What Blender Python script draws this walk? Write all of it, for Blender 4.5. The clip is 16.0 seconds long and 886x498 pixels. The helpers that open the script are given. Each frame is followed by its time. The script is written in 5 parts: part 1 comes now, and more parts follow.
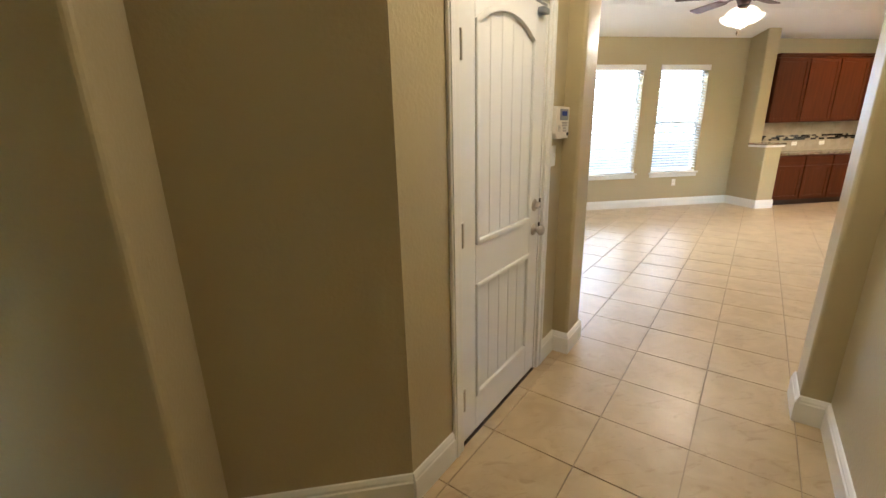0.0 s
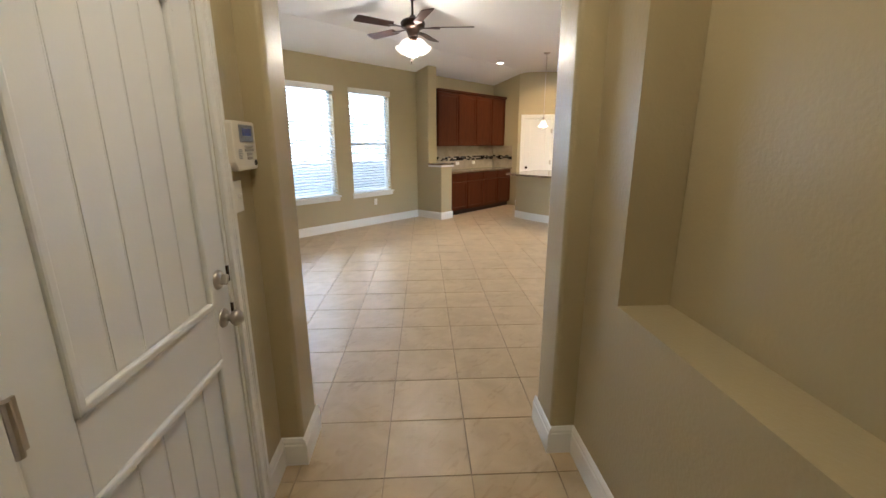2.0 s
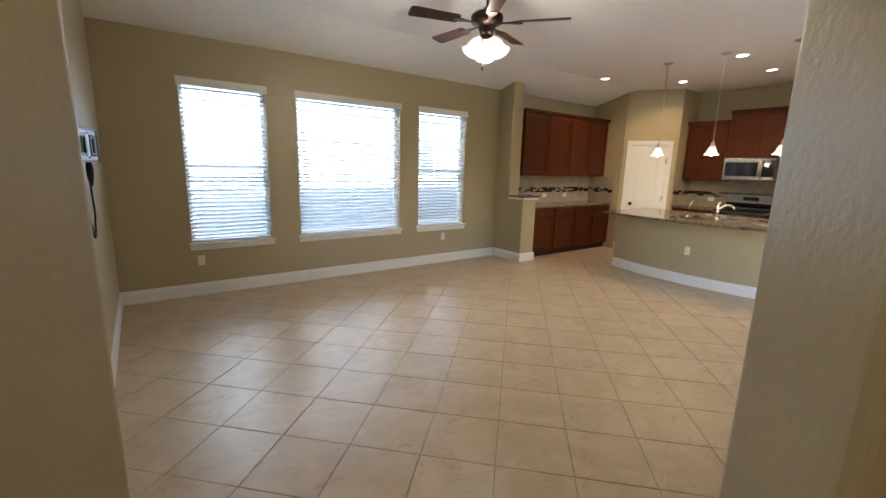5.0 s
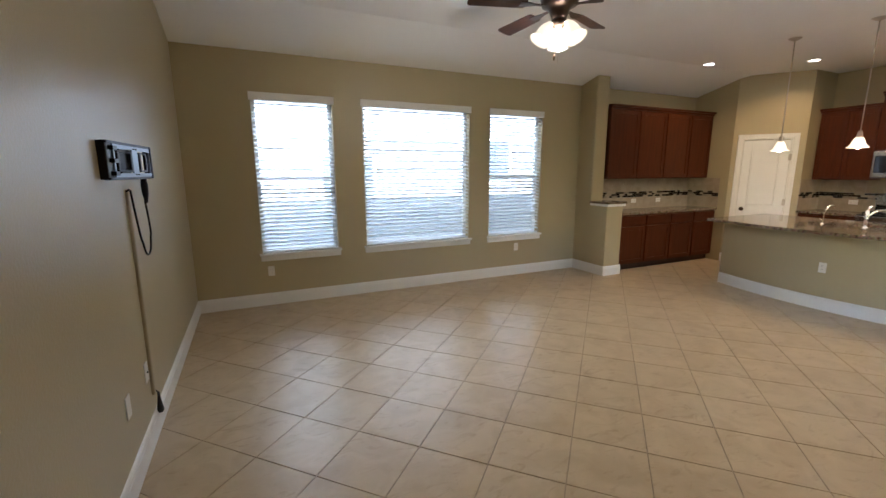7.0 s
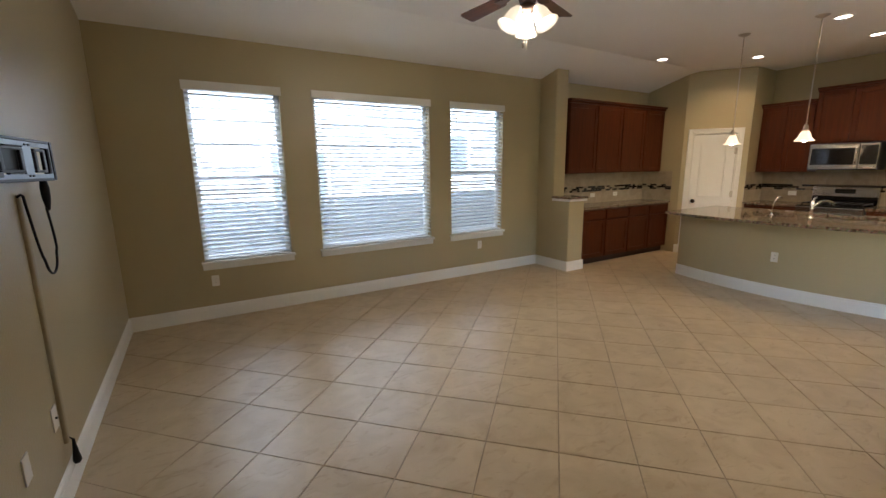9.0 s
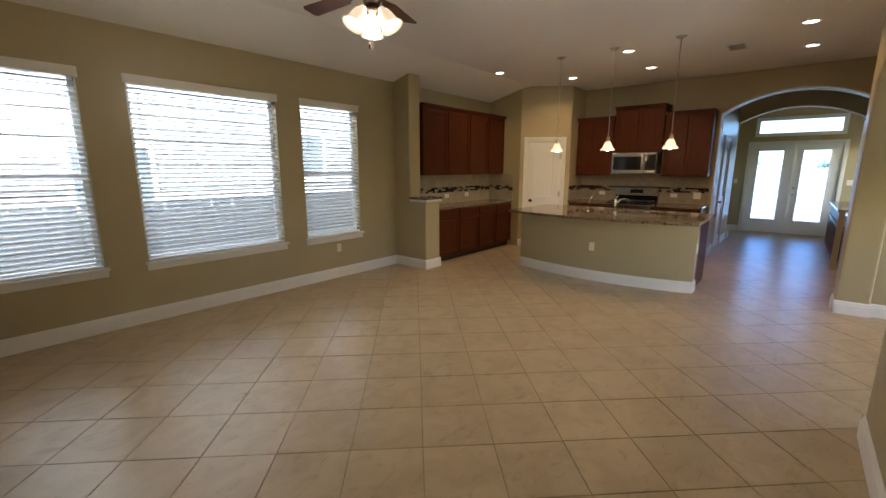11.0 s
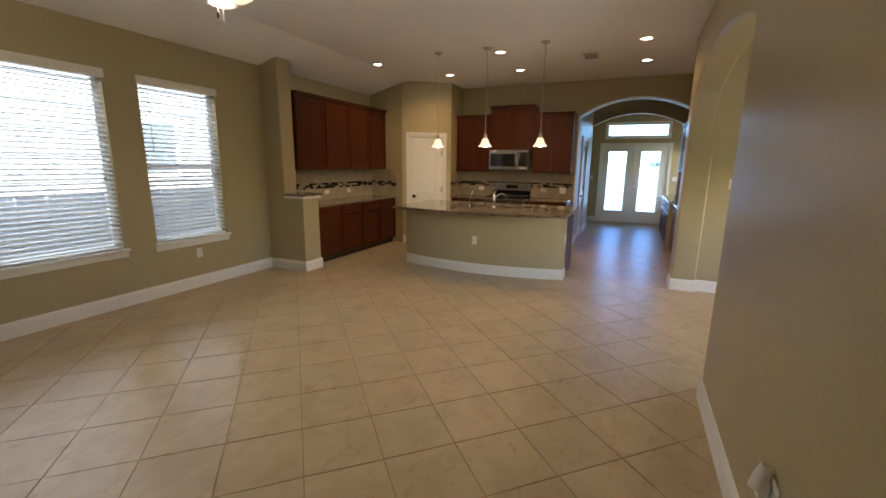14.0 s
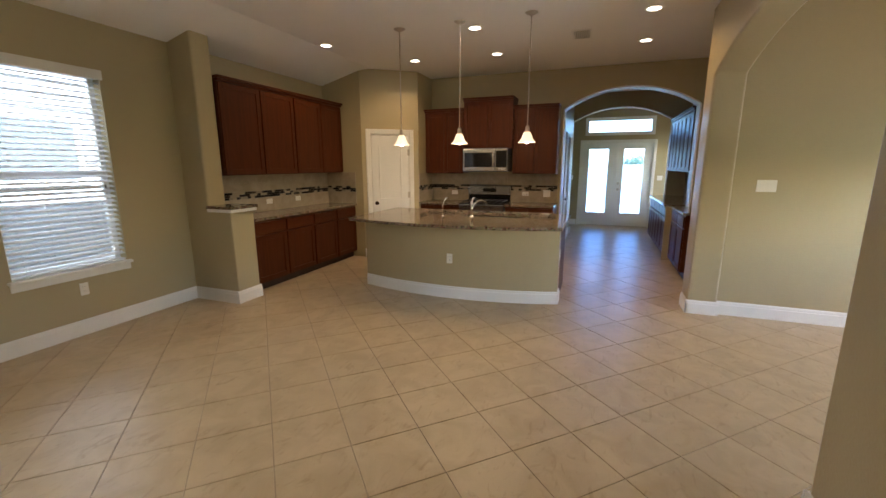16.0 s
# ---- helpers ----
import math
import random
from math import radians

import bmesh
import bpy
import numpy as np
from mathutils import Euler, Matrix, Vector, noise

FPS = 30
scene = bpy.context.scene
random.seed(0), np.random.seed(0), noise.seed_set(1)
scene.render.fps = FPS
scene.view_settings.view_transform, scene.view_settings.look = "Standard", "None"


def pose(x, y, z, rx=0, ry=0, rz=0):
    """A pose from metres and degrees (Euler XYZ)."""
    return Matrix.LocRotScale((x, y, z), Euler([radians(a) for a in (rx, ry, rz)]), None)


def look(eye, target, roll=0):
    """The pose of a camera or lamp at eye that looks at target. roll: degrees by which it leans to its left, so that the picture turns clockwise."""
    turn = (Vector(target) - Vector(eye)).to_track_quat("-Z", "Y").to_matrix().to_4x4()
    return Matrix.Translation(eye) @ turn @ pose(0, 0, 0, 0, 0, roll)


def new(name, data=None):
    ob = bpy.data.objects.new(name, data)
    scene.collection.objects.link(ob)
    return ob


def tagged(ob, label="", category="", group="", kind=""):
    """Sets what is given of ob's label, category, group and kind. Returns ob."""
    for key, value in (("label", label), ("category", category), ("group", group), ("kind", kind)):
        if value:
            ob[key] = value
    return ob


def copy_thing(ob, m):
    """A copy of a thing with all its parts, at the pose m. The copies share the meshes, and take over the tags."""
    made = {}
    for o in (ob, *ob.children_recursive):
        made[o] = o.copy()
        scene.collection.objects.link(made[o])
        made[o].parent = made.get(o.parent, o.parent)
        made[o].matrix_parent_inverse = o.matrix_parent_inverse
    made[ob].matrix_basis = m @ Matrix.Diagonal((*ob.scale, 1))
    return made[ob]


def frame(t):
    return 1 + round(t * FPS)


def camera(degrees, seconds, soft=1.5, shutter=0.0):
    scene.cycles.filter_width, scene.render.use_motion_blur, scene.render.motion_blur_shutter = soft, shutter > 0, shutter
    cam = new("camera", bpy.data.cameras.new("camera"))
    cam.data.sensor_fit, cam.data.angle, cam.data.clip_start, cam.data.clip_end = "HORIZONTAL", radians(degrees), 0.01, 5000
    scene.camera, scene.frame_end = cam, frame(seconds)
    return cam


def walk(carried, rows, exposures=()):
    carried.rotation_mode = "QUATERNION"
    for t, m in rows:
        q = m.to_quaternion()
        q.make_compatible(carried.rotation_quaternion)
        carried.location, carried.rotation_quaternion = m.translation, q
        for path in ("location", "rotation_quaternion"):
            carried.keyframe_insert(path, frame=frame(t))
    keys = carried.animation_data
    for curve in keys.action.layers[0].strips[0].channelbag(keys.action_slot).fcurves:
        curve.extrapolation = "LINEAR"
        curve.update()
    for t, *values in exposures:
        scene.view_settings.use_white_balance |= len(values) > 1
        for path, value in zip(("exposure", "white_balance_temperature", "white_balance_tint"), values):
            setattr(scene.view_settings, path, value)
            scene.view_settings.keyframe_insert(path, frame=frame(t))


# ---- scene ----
cam = camera(93.9, 16.0)
PATH = [
    (0, (0.152, 0.939, 1.455), (0.449, 2.836, 0.897), -1.4),
    (0.5, (0.226, 1.154, 1.447), (0.996, 2.916, 0.898), -0.8),
    (1, (0.324, 1.297, 1.476), (1.452, 2.87, 0.974), 0.1),
    (1.5, (0.399, 1.478, 1.491), (1.77, 2.855, 1.017), -0.0),
    (2, (0.513, 1.643, 1.478), (1.963, 2.928, 0.983), -0.2),
    (2.5, (0.727, 1.776, 1.483), (2.166, 3.075, 0.993), 0.2),
    (3, (0.914, 1.907, 1.49), (2.335, 3.233, 1.019), 0.5),
    (3.5, (1.074, 2.064, 1.499), (2.458, 3.437, 1.052), 0.4),
    (4, (1.222, 2.187, 1.501), (2.555, 3.616, 1.074), 0.4),
    (4.2, (1.305, 2.222, 1.508), (2.605, 3.683, 1.091), 0.8),
    (6.3, (1.83, 2.547, 1.536), (2.749, 4.284, 1.168), 0.3),
    (6.5, (1.865, 2.571, 1.54), (2.751, 4.327, 1.173), 0.1),
    (7, (1.91, 2.599, 1.534), (2.731, 4.385, 1.168), -0.2),
    (7.5, (1.922, 2.675, 1.531), (2.722, 4.471, 1.164), -0.4),
    (8, (1.936, 2.81, 1.529), (2.766, 4.593, 1.165), -0.6),
    (8.2, (1.942, 2.85, 1.535), (2.795, 4.621, 1.167), -0.7),
    (10.3, (1.985, 2.875, 1.536), (3.321, 4.313, 1.154), -0.3),
    (10.5, (1.995, 2.869, 1.53), (3.38, 4.262, 1.151), -0.2),
    (11, (2.008, 2.856, 1.537), (3.507, 4.123, 1.152), 0.0),
    (11.5, (2.019, 2.843, 1.53), (3.607, 3.996, 1.145), 0.1),
    (12, (2.025, 2.836, 1.531), (3.679, 3.892, 1.144), 0.1),
    (12.5, (2.03, 2.842, 1.531), (3.731, 3.818, 1.138), 0.3),
    (13, (2.034, 2.844, 1.53), (3.769, 3.756, 1.133), 0.4),
    (13.5, (2.058, 2.864, 1.531), (3.82, 3.721, 1.129), 0.6),
    (14, (2.173, 2.925, 1.521), (3.957, 3.735, 1.121), 0.7),
    (14.5, (2.374, 3.003, 1.529), (4.171, 3.782, 1.122), 0.7),
    (15, (2.615, 3.142, 1.506), (4.428, 3.874, 1.086), 0.9),
    (15.5, (2.878, 3.281, 1.523), (4.712, 3.959, 1.103), -0.5),
    (16, (3.194, 3.336, 1.534), (5.03, 4.023, 1.137), -0.1),
]
walk(cam, [(t, look(eye, target, roll)) for t, eye, target, roll in PATH], [(0, 4.93, 5630, 9), (1, 4.65, 5430, 10), (1.5, 4.53, 5330, 10), (2, 4.36, 5380, 10), (3, 4.33, 5330, 10), (4, 4.15, 5380, 10), (6.5, 3.71, 5430, 10), (8, 3.65, 5480, 10), (10.5, 3.21, 6080, 10), (13, 3.23, 6330, 10), (14.5, 3.37, 6180, 10), (16, 3.45, 6030, 10)])

# ---- world and light ----
world = bpy.data.worlds.new("world")
scene.world = world
world.use_nodes = True
wn = world.node_tree
sky = wn.nodes.new("ShaderNodeTexSky")
sky.sky_type = "NISHITA"
sky.sun_disc = False
sky.sun_elevation = radians(40)
sky.sun_rotation = radians(220.5)
wn.links.new(sky.outputs[0], wn.nodes["Background"].inputs[0])
wn.nodes["Background"].inputs[1].default_value = 0.15


def lamp(name, kind, at, energy, colour, size=0.1, target=None, angle=None):
    d = bpy.data.lights.new(name, kind)
    d.energy, d.color = energy, colour
    if kind == "AREA":
        d.shape, d.size = "DISK", size
    elif kind in ("POINT", "SPOT"):
        d.shadow_soft_size = size
    if kind == "SPOT":
        d.spot_size, d.spot_blend = radians(angle), 0.6
    ob = new(name, d)
    ob.matrix_world = look(at, target) if target else Matrix.Translation(at)
    return ob


sun = lamp("sun", "SUN", (-11.05, -12.9, 14.3), 4.8, (1.0, 0.95, 0.88), target=(0, 0, 0))
sun.data.angle = radians(0.5)

# Unseen fill lamps outside above the windows, added to the sky's light.
for x, wide, watts in ((2.395, 0.85, 4.6), (3.905, 1.4, 3.4), (5.425, 0.85, 2.0)):
    fill_lamp = lamp("window_sky", "AREA", (x, 8.55, 2.85), watts, (0.95, 0.98, 1.0), 1.0, (x, 7.72, 1.75))
    fill_lamp.data.shape, fill_lamp.data.size, fill_lamp.data.size_y = "RECTANGLE", wide, 0.55

# ---- materials ----


def mat(name, colour, rough=0.6, metal=0.0, vary=0.06, scale=6.0, bump=0.0, bump_scale=150.0, second=None, spec=0.5, coat=0.0):
    m = bpy.data.materials.new(name)
    m.use_nodes = True
    n, l = m.node_tree.nodes, m.node_tree.links
    b = n["Principled BSDF"]
    b.inputs["Roughness"].default_value = rough
    b.inputs["Metallic"].default_value = metal
    b.inputs["Specular IOR Level"].default_value = spec
    b.inputs["Coat Weight"].default_value = coat
    tc = n.new("ShaderNodeTexCoord")
    a = n.new("ShaderNodeTexNoise")
    a.inputs["Scale"].default_value, a.inputs["Detail"].default_value = scale, 6
    l.new(tc.outputs["Object"], a.inputs["Vector"])
    mix = n.new("ShaderNodeMix")
    mix.data_type = "RGBA"
    c = Vector(colour)
    d = Vector(second) if second else c
    mix.inputs["A"].default_value = (*(c * (1 - vary)), 1)
    mix.inputs["B"].default_value = (*[min(1, x) for x in d * (1 + vary)], 1)
    l.new(a.outputs["Fac"], mix.inputs["Factor"])
    l.new(mix.outputs["Result"], b.inputs["Base Color"])
    if bump:
        f = n.new("ShaderNodeTexNoise")
        f.inputs["Scale"].default_value, f.inputs["Detail"].default_value = bump_scale, 3
        l.new(tc.outputs["Object"], f.inputs["Vector"])
        bm_ = n.new("ShaderNodeBump")
        bm_.inputs["Strength"].default_value, bm_.inputs["Distance"].default_value = bump, 0.004
        l.new(f.outputs["Fac"], bm_.inputs["Height"])
        l.new(bm_.outputs["Normal"], b.inputs["Normal"])
    return m


def glow(name, colour, strength):
    m = bpy.data.materials.new(name)
    m.use_nodes = True
    b = m.node_tree.nodes["Principled BSDF"]
    b.inputs["Base Color"].default_value = (0.9, 0.9, 0.88, 1)
    b.inputs["Emission Color"].default_value = (*colour, 1)
    b.inputs["Emission Strength"].default_value = strength
    return m


def clear_glass(name, tint=(0.93, 0.965, 0.99)):
    m = bpy.data.materials.new(name)
    m.use_nodes = True
    n, l = m.node_tree.nodes, m.node_tree.links
    n.remove(n["Principled BSDF"])
    t, g, mx = n.new("ShaderNodeBsdfTransparent"), n.new("ShaderNodeBsdfGlossy"), n.new("ShaderNodeMixShader")
    t.inputs[0].default_value = (*tint, 1)
    g.inputs["Roughness"].default_value = 0.02
    f = n.new("ShaderNodeFresnel")
    f.inputs[0].default_value = 1.45
    l.new(f.outputs[0], mx.inputs[0])
    l.new(t.outputs[0], mx.inputs[1])
    l.new(g.outputs[0], mx.inputs[2])
    l.new(mx.outputs[0], n["Material Output"].inputs[0])
    return m


def wood(name, dark, light, rough=0.35, along=2, spec=0.22):
    m = mat(name, dark, rough, 0, 0.05, 3.0, 0.08, 60, spec=spec)
    n, l = m.node_tree.nodes, m.node_tree.links
    b = n["Principled BSDF"]
    tc, mp, w = n.new("ShaderNodeTexCoord"), n.new("ShaderNodeMapping"), n.new("ShaderNodeTexNoise")
    s = [38, 38, 38]
    s[along] = 2.2
    mp.inputs["Scale"].default_value = s
    w.inputs["Scale"].default_value, w.inputs["Detail"].default_value, w.inputs["Distortion"].default_value = 1.0, 8, 0.6
    l.new(tc.outputs["Object"], mp.inputs[0])
    l.new(mp.outputs[0], w.inputs["Vector"])
    r = n.new("ShaderNodeValToRGB")
    r.color_ramp.elements[0].position, r.color_ramp.elements[1].position = 0.35, 0.7
    r.color_ramp.elements[0].color, r.color_ramp.elements[1].color = (*dark, 1), (*light, 1)
    l.new(w.outputs["Fac"], r.inputs[0])
    l.new(r.outputs[0], b.inputs["Base Color"])
    return m


def granite_mat():
    m = bpy.data.materials.new("granite")
    m.use_nodes = True
    n, l = m.node_tree.nodes, m.node_tree.links
    b = n["Principled BSDF"]
    b.inputs["Roughness"].default_value = 0.07
    tc = n.new("ShaderNodeTexCoord")
    a, v = n.new("ShaderNodeTexNoise"), n.new("ShaderNodeTexVoronoi")
    a.inputs["Scale"].default_value, a.inputs["Detail"].default_value, a.inputs["Roughness"].default_value = 28, 8, 0.75
    v.inputs["Scale"].default_value = 95
    l.new(tc.outputs["Object"], a.inputs["Vector"])
    l.new(tc.outputs["Object"], v.inputs["Vector"])
    r = n.new("ShaderNodeValToRGB")
    e = r.color_ramp.elements
    e[0].position, e[0].color = 0.36, (0.02, 0.016, 0.013, 1)
    e[1].position, e[1].color = 0.68, (0.5, 0.43, 0.34, 1)
    for p, c in ((0.45, (0.14, 0.09, 0.06, 1)), (0.52, (0.32, 0.25, 0.18, 1))):
        x = e.new(p)
        x.color = c
    mx = n.new("ShaderNodeMix")
    mx.data_type, mx.blend_type = "RGBA", "MULTIPLY"
    mx.inputs["Factor"].default_value = 0.45
    l.new(a.outputs["Fac"], r.inputs[0])
    l.new(r.outputs[0], mx.inputs["A"])
    l.new(v.outputs["Color"], mx.inputs["B"])
    l.new(mx.outputs["Result"], b.inputs["Base Color"])
    return m


def tile_mat(name, base, blotch, rough, spread=0.1, scale=5.0, shine=0.12, spec=0.5, smudge=0.0):
    """Glazed tile: cloudy blotches, a small shift from tile to tile, uneven gloss."""
    m = bpy.data.materials.new(name)
    m.use_nodes = True
    n, l = m.node_tree.nodes, m.node_tree.links
    b = n["Principled BSDF"]
    g, oi = n.new("ShaderNodeNewGeometry"), n.new("ShaderNodeObjectInfo")
    a, f = n.new("ShaderNodeTexNoise"), n.new("ShaderNodeTexNoise")
    a.inputs["Scale"].default_value, a.inputs["Detail"].default_value, a.inputs["Distortion"].default_value = scale, 7, 0.8
    f.inputs["Scale"].default_value, f.inputs["Detail"].default_value = scale * 3, 4
    l.new(g.outputs["Position"], a.inputs["Vector"])
    l.new(g.outputs["Position"], f.inputs["Vector"])
    r = n.new("ShaderNodeValToRGB")
    e = r.color_ramp.elements
    e[0].position, e[0].color = 0.34, (*blotch, 1)
    e[1].position, e[1].color = 0.62, (*base, 1)
    l.new(a.outputs["Fac"], r.inputs[0])
    ad = n.new("ShaderNodeMath")
    ad.operation = "ADD"
    l.new(oi.outputs["Random"], ad.inputs[0])
    l.new(g.outputs["Random Per Island"], ad.inputs[1])
    mr = n.new("ShaderNodeMapRange")
    mr.inputs["From Max"].default_value = 2.0
    mr.inputs["To Min"].default_value, mr.inputs["To Max"].default_value = 1 - spread, 1 + spread * 0.5
    l.new(ad.outputs[0], mr.inputs["Value"])
    hs = n.new("ShaderNodeHueSaturation")
    l.new(r.outputs[0], hs.inputs["Color"])
    l.new(mr.outputs[0], hs.inputs["Value"])
    b.inputs["Specular IOR Level"].default_value = spec
    if smudge:
        # short brown streaks and flecks in the glaze
        mp, w = n.new("ShaderNodeMapping"), n.new("ShaderNodeTexNoise")
        mp.inputs["Rotation"].default_value = (0, 0, radians(20))
        mp.inputs["Scale"].default_value = (1.0, 2.3, 1.0)
        w.inputs["Scale"].default_value, w.inputs["Detail"].default_value = 5.5, 9
        w.inputs["Roughness"].default_value, w.inputs["Distortion"].default_value = 0.62, 1.6
        l.new(g.outputs["Position"], mp.inputs[0])
        l.new(mp.outputs[0], w.inputs["Vector"])
        k = n.new("ShaderNodeMapRange")
        k.inputs["From Min"].default_value, k.inputs["From Max"].default_value = 0.56, 0.72
        k.inputs["To Max"].default_value = smudge
        l.new(w.outputs["Fac"], k.inputs["Value"])
        mx = n.new("ShaderNodeMix")
        mx.data_type, mx.blend_type = "RGBA", "MULTIPLY"
        mx.inputs["B"].default_value = (0.52, 0.42, 0.32, 1)
        l.new(k.outputs[0], mx.inputs["Factor"])
        l.new(hs.outputs[0], mx.inputs["A"])
        l.new(mx.outputs["Result"], b.inputs["Base Color"])
    else:
        l.new(hs.outputs[0], b.inputs["Base Color"])
    rr = n.new("ShaderNodeMapRange")
    rr.inputs["To Min"].default_value, rr.inputs["To Max"].default_value = rough - shine * 0.5, rough + shine
    l.new(f.outputs["Fac"], rr.inputs["Value"])
    l.new(rr.outputs[0], b.inputs["Roughness"])
    bp = n.new("ShaderNodeBump")
    bp.inputs["Strength"].default_value, bp.inputs["Distance"].default_value = 0.12, 0.003
    l.new(a.outputs["Fac"], bp.inputs["Height"])
    l.new(bp.outputs[0], b.inputs["Normal"])
    return m


PAINT = mat("wall_paint", (0.425, 0.356, 0.208), 0.36, 0, 0.03, 1.4, 0.35, 70, spec=0.58)
# Arch edges coloured paler or whiter than the wall as a painted highlight.
GLINTP = mat("pale_edge_highlight", (0.46, 0.39, 0.26), 0.3, 0, 0.03, 1.4)
GLINTW = mat("white_edge_highlight", (0.85, 0.83, 0.78), 0.3, 0, 0.03, 3)
CEIL = mat("ceiling_paint", (0.88, 0.87, 0.85), 0.9, 0, 0.02, 2.0, 0.4, 60, spec=0.2)
TRIM = mat("white_trim", (0.80, 0.79, 0.76), 0.35, 0, 0.02, 5)
DOORW = mat("white_door", (0.80, 0.80, 0.79), 0.4, 0, 0.02, 4, 0.06, 120)
TILE = tile_mat("floor_tile", (0.550, 0.430, 0.270), (0.475, 0.362, 0.218), 0.33, 0.07, shine=0.03, spec=0.38, smudge=0.42)
GROUT = mat("grout", (0.34, 0.26, 0.17), 0.9, 0, 0.3, 6, 0.3, 300)
CHERRY = wood("cherry_wood", (0.060, 0.0138, 0.0032), (0.086, 0.0205, 0.0047), 0.40)
CHERRYH = wood("cherry_wood_rail", (0.060, 0.0138, 0.0032), (0.086, 0.0205, 0.0047), 0.40, along=0)
TOE = mat("toe_kick", (0.03, 0.012, 0.008), 0.6)
GRANITE = granite_mat()
SPLASH = tile_mat("backsplash_tile", (0.38, 0.31, 0.22), (0.31, 0.25, 0.17), 0.3, 0.08, 9)
SGROUT = mat("backsplash_grout", (0.40, 0.35, 0.28), 0.9, 0, 0.08, 40)


def mosaic_mat():
    m = bpy.data.materials.new("glass_mosaic")
    m.use_nodes = True
    n, l = m.node_tree.nodes, m.node_tree.links
    b = n["Principled BSDF"]
    b.inputs["Roughness"].default_value = 0.1
    g, r = n.new("ShaderNodeNewGeometry"), n.new("ShaderNodeValToRGB")
    r.color_ramp.interpolation = "CONSTANT"
    e = r.color_ramp.elements
    e[0].position, e[0].color = 0.0, (0.016, 0.012, 0.010, 1)
    e[1].position, e[1].color = 0.60, (0.38, 0.32, 0.235, 1)
    for p, c in ((0.40, (0.05, 0.034, 0.024, 1)), (0.52, (0.02, 0.018, 0.016, 1)), (0.90, (0.30, 0.25, 0.19, 1))):
        e.new(p).color = c
    l.new(g.outputs["Random Per Island"], r.inputs[0])
    l.new(r.outputs[0], b.inputs["Base Color"])
    return m


MOSAIC = mosaic_mat()
STEEL = mat("stainless", (0.46, 0.44, 0.41), 0.24, 1.0, 0.06, 20, 0.05, 400)
NICKEL = mat("satin_nickel", (0.55, 0.51, 0.46), 0.3, 1.0, 0.05, 20)
CHROME = mat("chrome", (0.85, 0.85, 0.86), 0.06, 1.0, 0.02)
BLACKG = mat("black_glass", (0.012, 0.012, 0.014), 0.06, 0, 0.1, 5)
BLACKP = mat("black_plastic", (0.008, 0.008, 0.009), 0.5, 0, 0.1, 20, spec=0.25)
BLACKM = mat("black_metal", (0.012, 0.012, 0.014), 0.4, 0.0, 0.1, 20, spec=0.3)
ZINC = mat("zinc_plate", (0.24, 0.27, 0.31), 0.4, 0.6, 0.06, 20)
PLASTIC = mat("white_plastic", (0.80, 0.78, 0.73), 0.35, 0, 0.02, 10)
IVORY = mat("ivory_plastic", (0.74, 0.69, 0.60), 0.4, 0, 0.03, 10)
GREYP = mat("grey_plastic", (0.20, 0.21, 0.23), 0.4, 0, 0.04, 10)
KEYP = mat("worn_key_plastic", (0.42, 0.39, 0.34), 0.5, 0, 0.1, 40)
LCD = mat("lcd", (0.015, 0.05, 0.30), 0.15, 0, 0.1, 30)
SLAT = mat("blind_slat", (0.78, 0.81, 0.84), 0.4, 0, 0.02, 8)
CORDM = mat("blind_cord", (0.75, 0.75, 0.73), 0.8)
VINYL = mat("vinyl_frame", (0.78, 0.79, 0.80), 0.4, 0, 0.02, 8)
GLASS = clear_glass("window_glass")
# The sky's blue light is put into the tint of these panes.
PATIOGLASS = clear_glass("sky_tinted_patio_glass", (0.62, 0.78, 1.0))
BRONZE = mat("oiled_bronze", (0.045, 0.028, 0.020), 0.35, 0.85, 0.2, 12)
WALNUT = wood("fan_blade_wood", (0.035, 0.014, 0.008), (0.075, 0.030, 0.015), 0.3, along=0)
SHADE = glow("lit_shade", (1.0, 0.76, 0.48), 0.085)
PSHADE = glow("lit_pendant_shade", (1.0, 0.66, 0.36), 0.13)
CANLENS = glow("lit_lens", (1.0, 0.86, 0.70), 1.2)
FENCE = wood("fence_wood", (0.36, 0.38, 0.42), (0.50, 0.52, 0.56), 0.8)
SIDING = mat("pale_siding", (0.255, 0.262, 0.275), 0.7, 0, 0.04, 3, 0.1, 30)
ROOFM = mat("roof_shingle", (0.12, 0.10, 0.09), 0.9, 0, 0.25, 8, 0.5, 60)
GRASS = mat("lawn", (0.09, 0.14, 0.04), 0.9, 0, 0.35, 3, 0.6, 40)
DULLGLASS = mat("shaded_window_glass", (0.10, 0.12, 0.145), 0.1, 0, 0.1, 4)
BARK = mat("bark", (0.13, 0.10, 0.07), 0.9, 0, 0.2, 15, 0.6, 40)
LEAF = mat("leaf", (0.10, 0.13, 0.06), 0.6, 0, 0.4, 4)
CONCRETE = mat("concrete", (0.42, 0.40, 0.37), 0.85, 0, 0.08, 5, 0.2, 80)
DARKWALL = mat("outer_brick_wall", (0.35, 0.27, 0.22), 0.85, 0, 0.15, 10, 0.3, 60)

# ---- mesh tools ----


def link(name, bm, material, parent=None, label="", smooth=False):
    me = bpy.data.meshes.new(name)
    bm.normal_update()
    bm.to_mesh(me)
    bm.free()
    me.materials.append(material)
    if smooth:
        for p in me.polygons:
            p.use_smooth = True
    ob = new(name, me)
    if parent:
        ob.parent = parent
    if label:
        tagged(ob, label)
    return ob


def part(name, bm, material, parent, label="", smooth=False):
    return link(name, bm, material, parent, label, smooth)


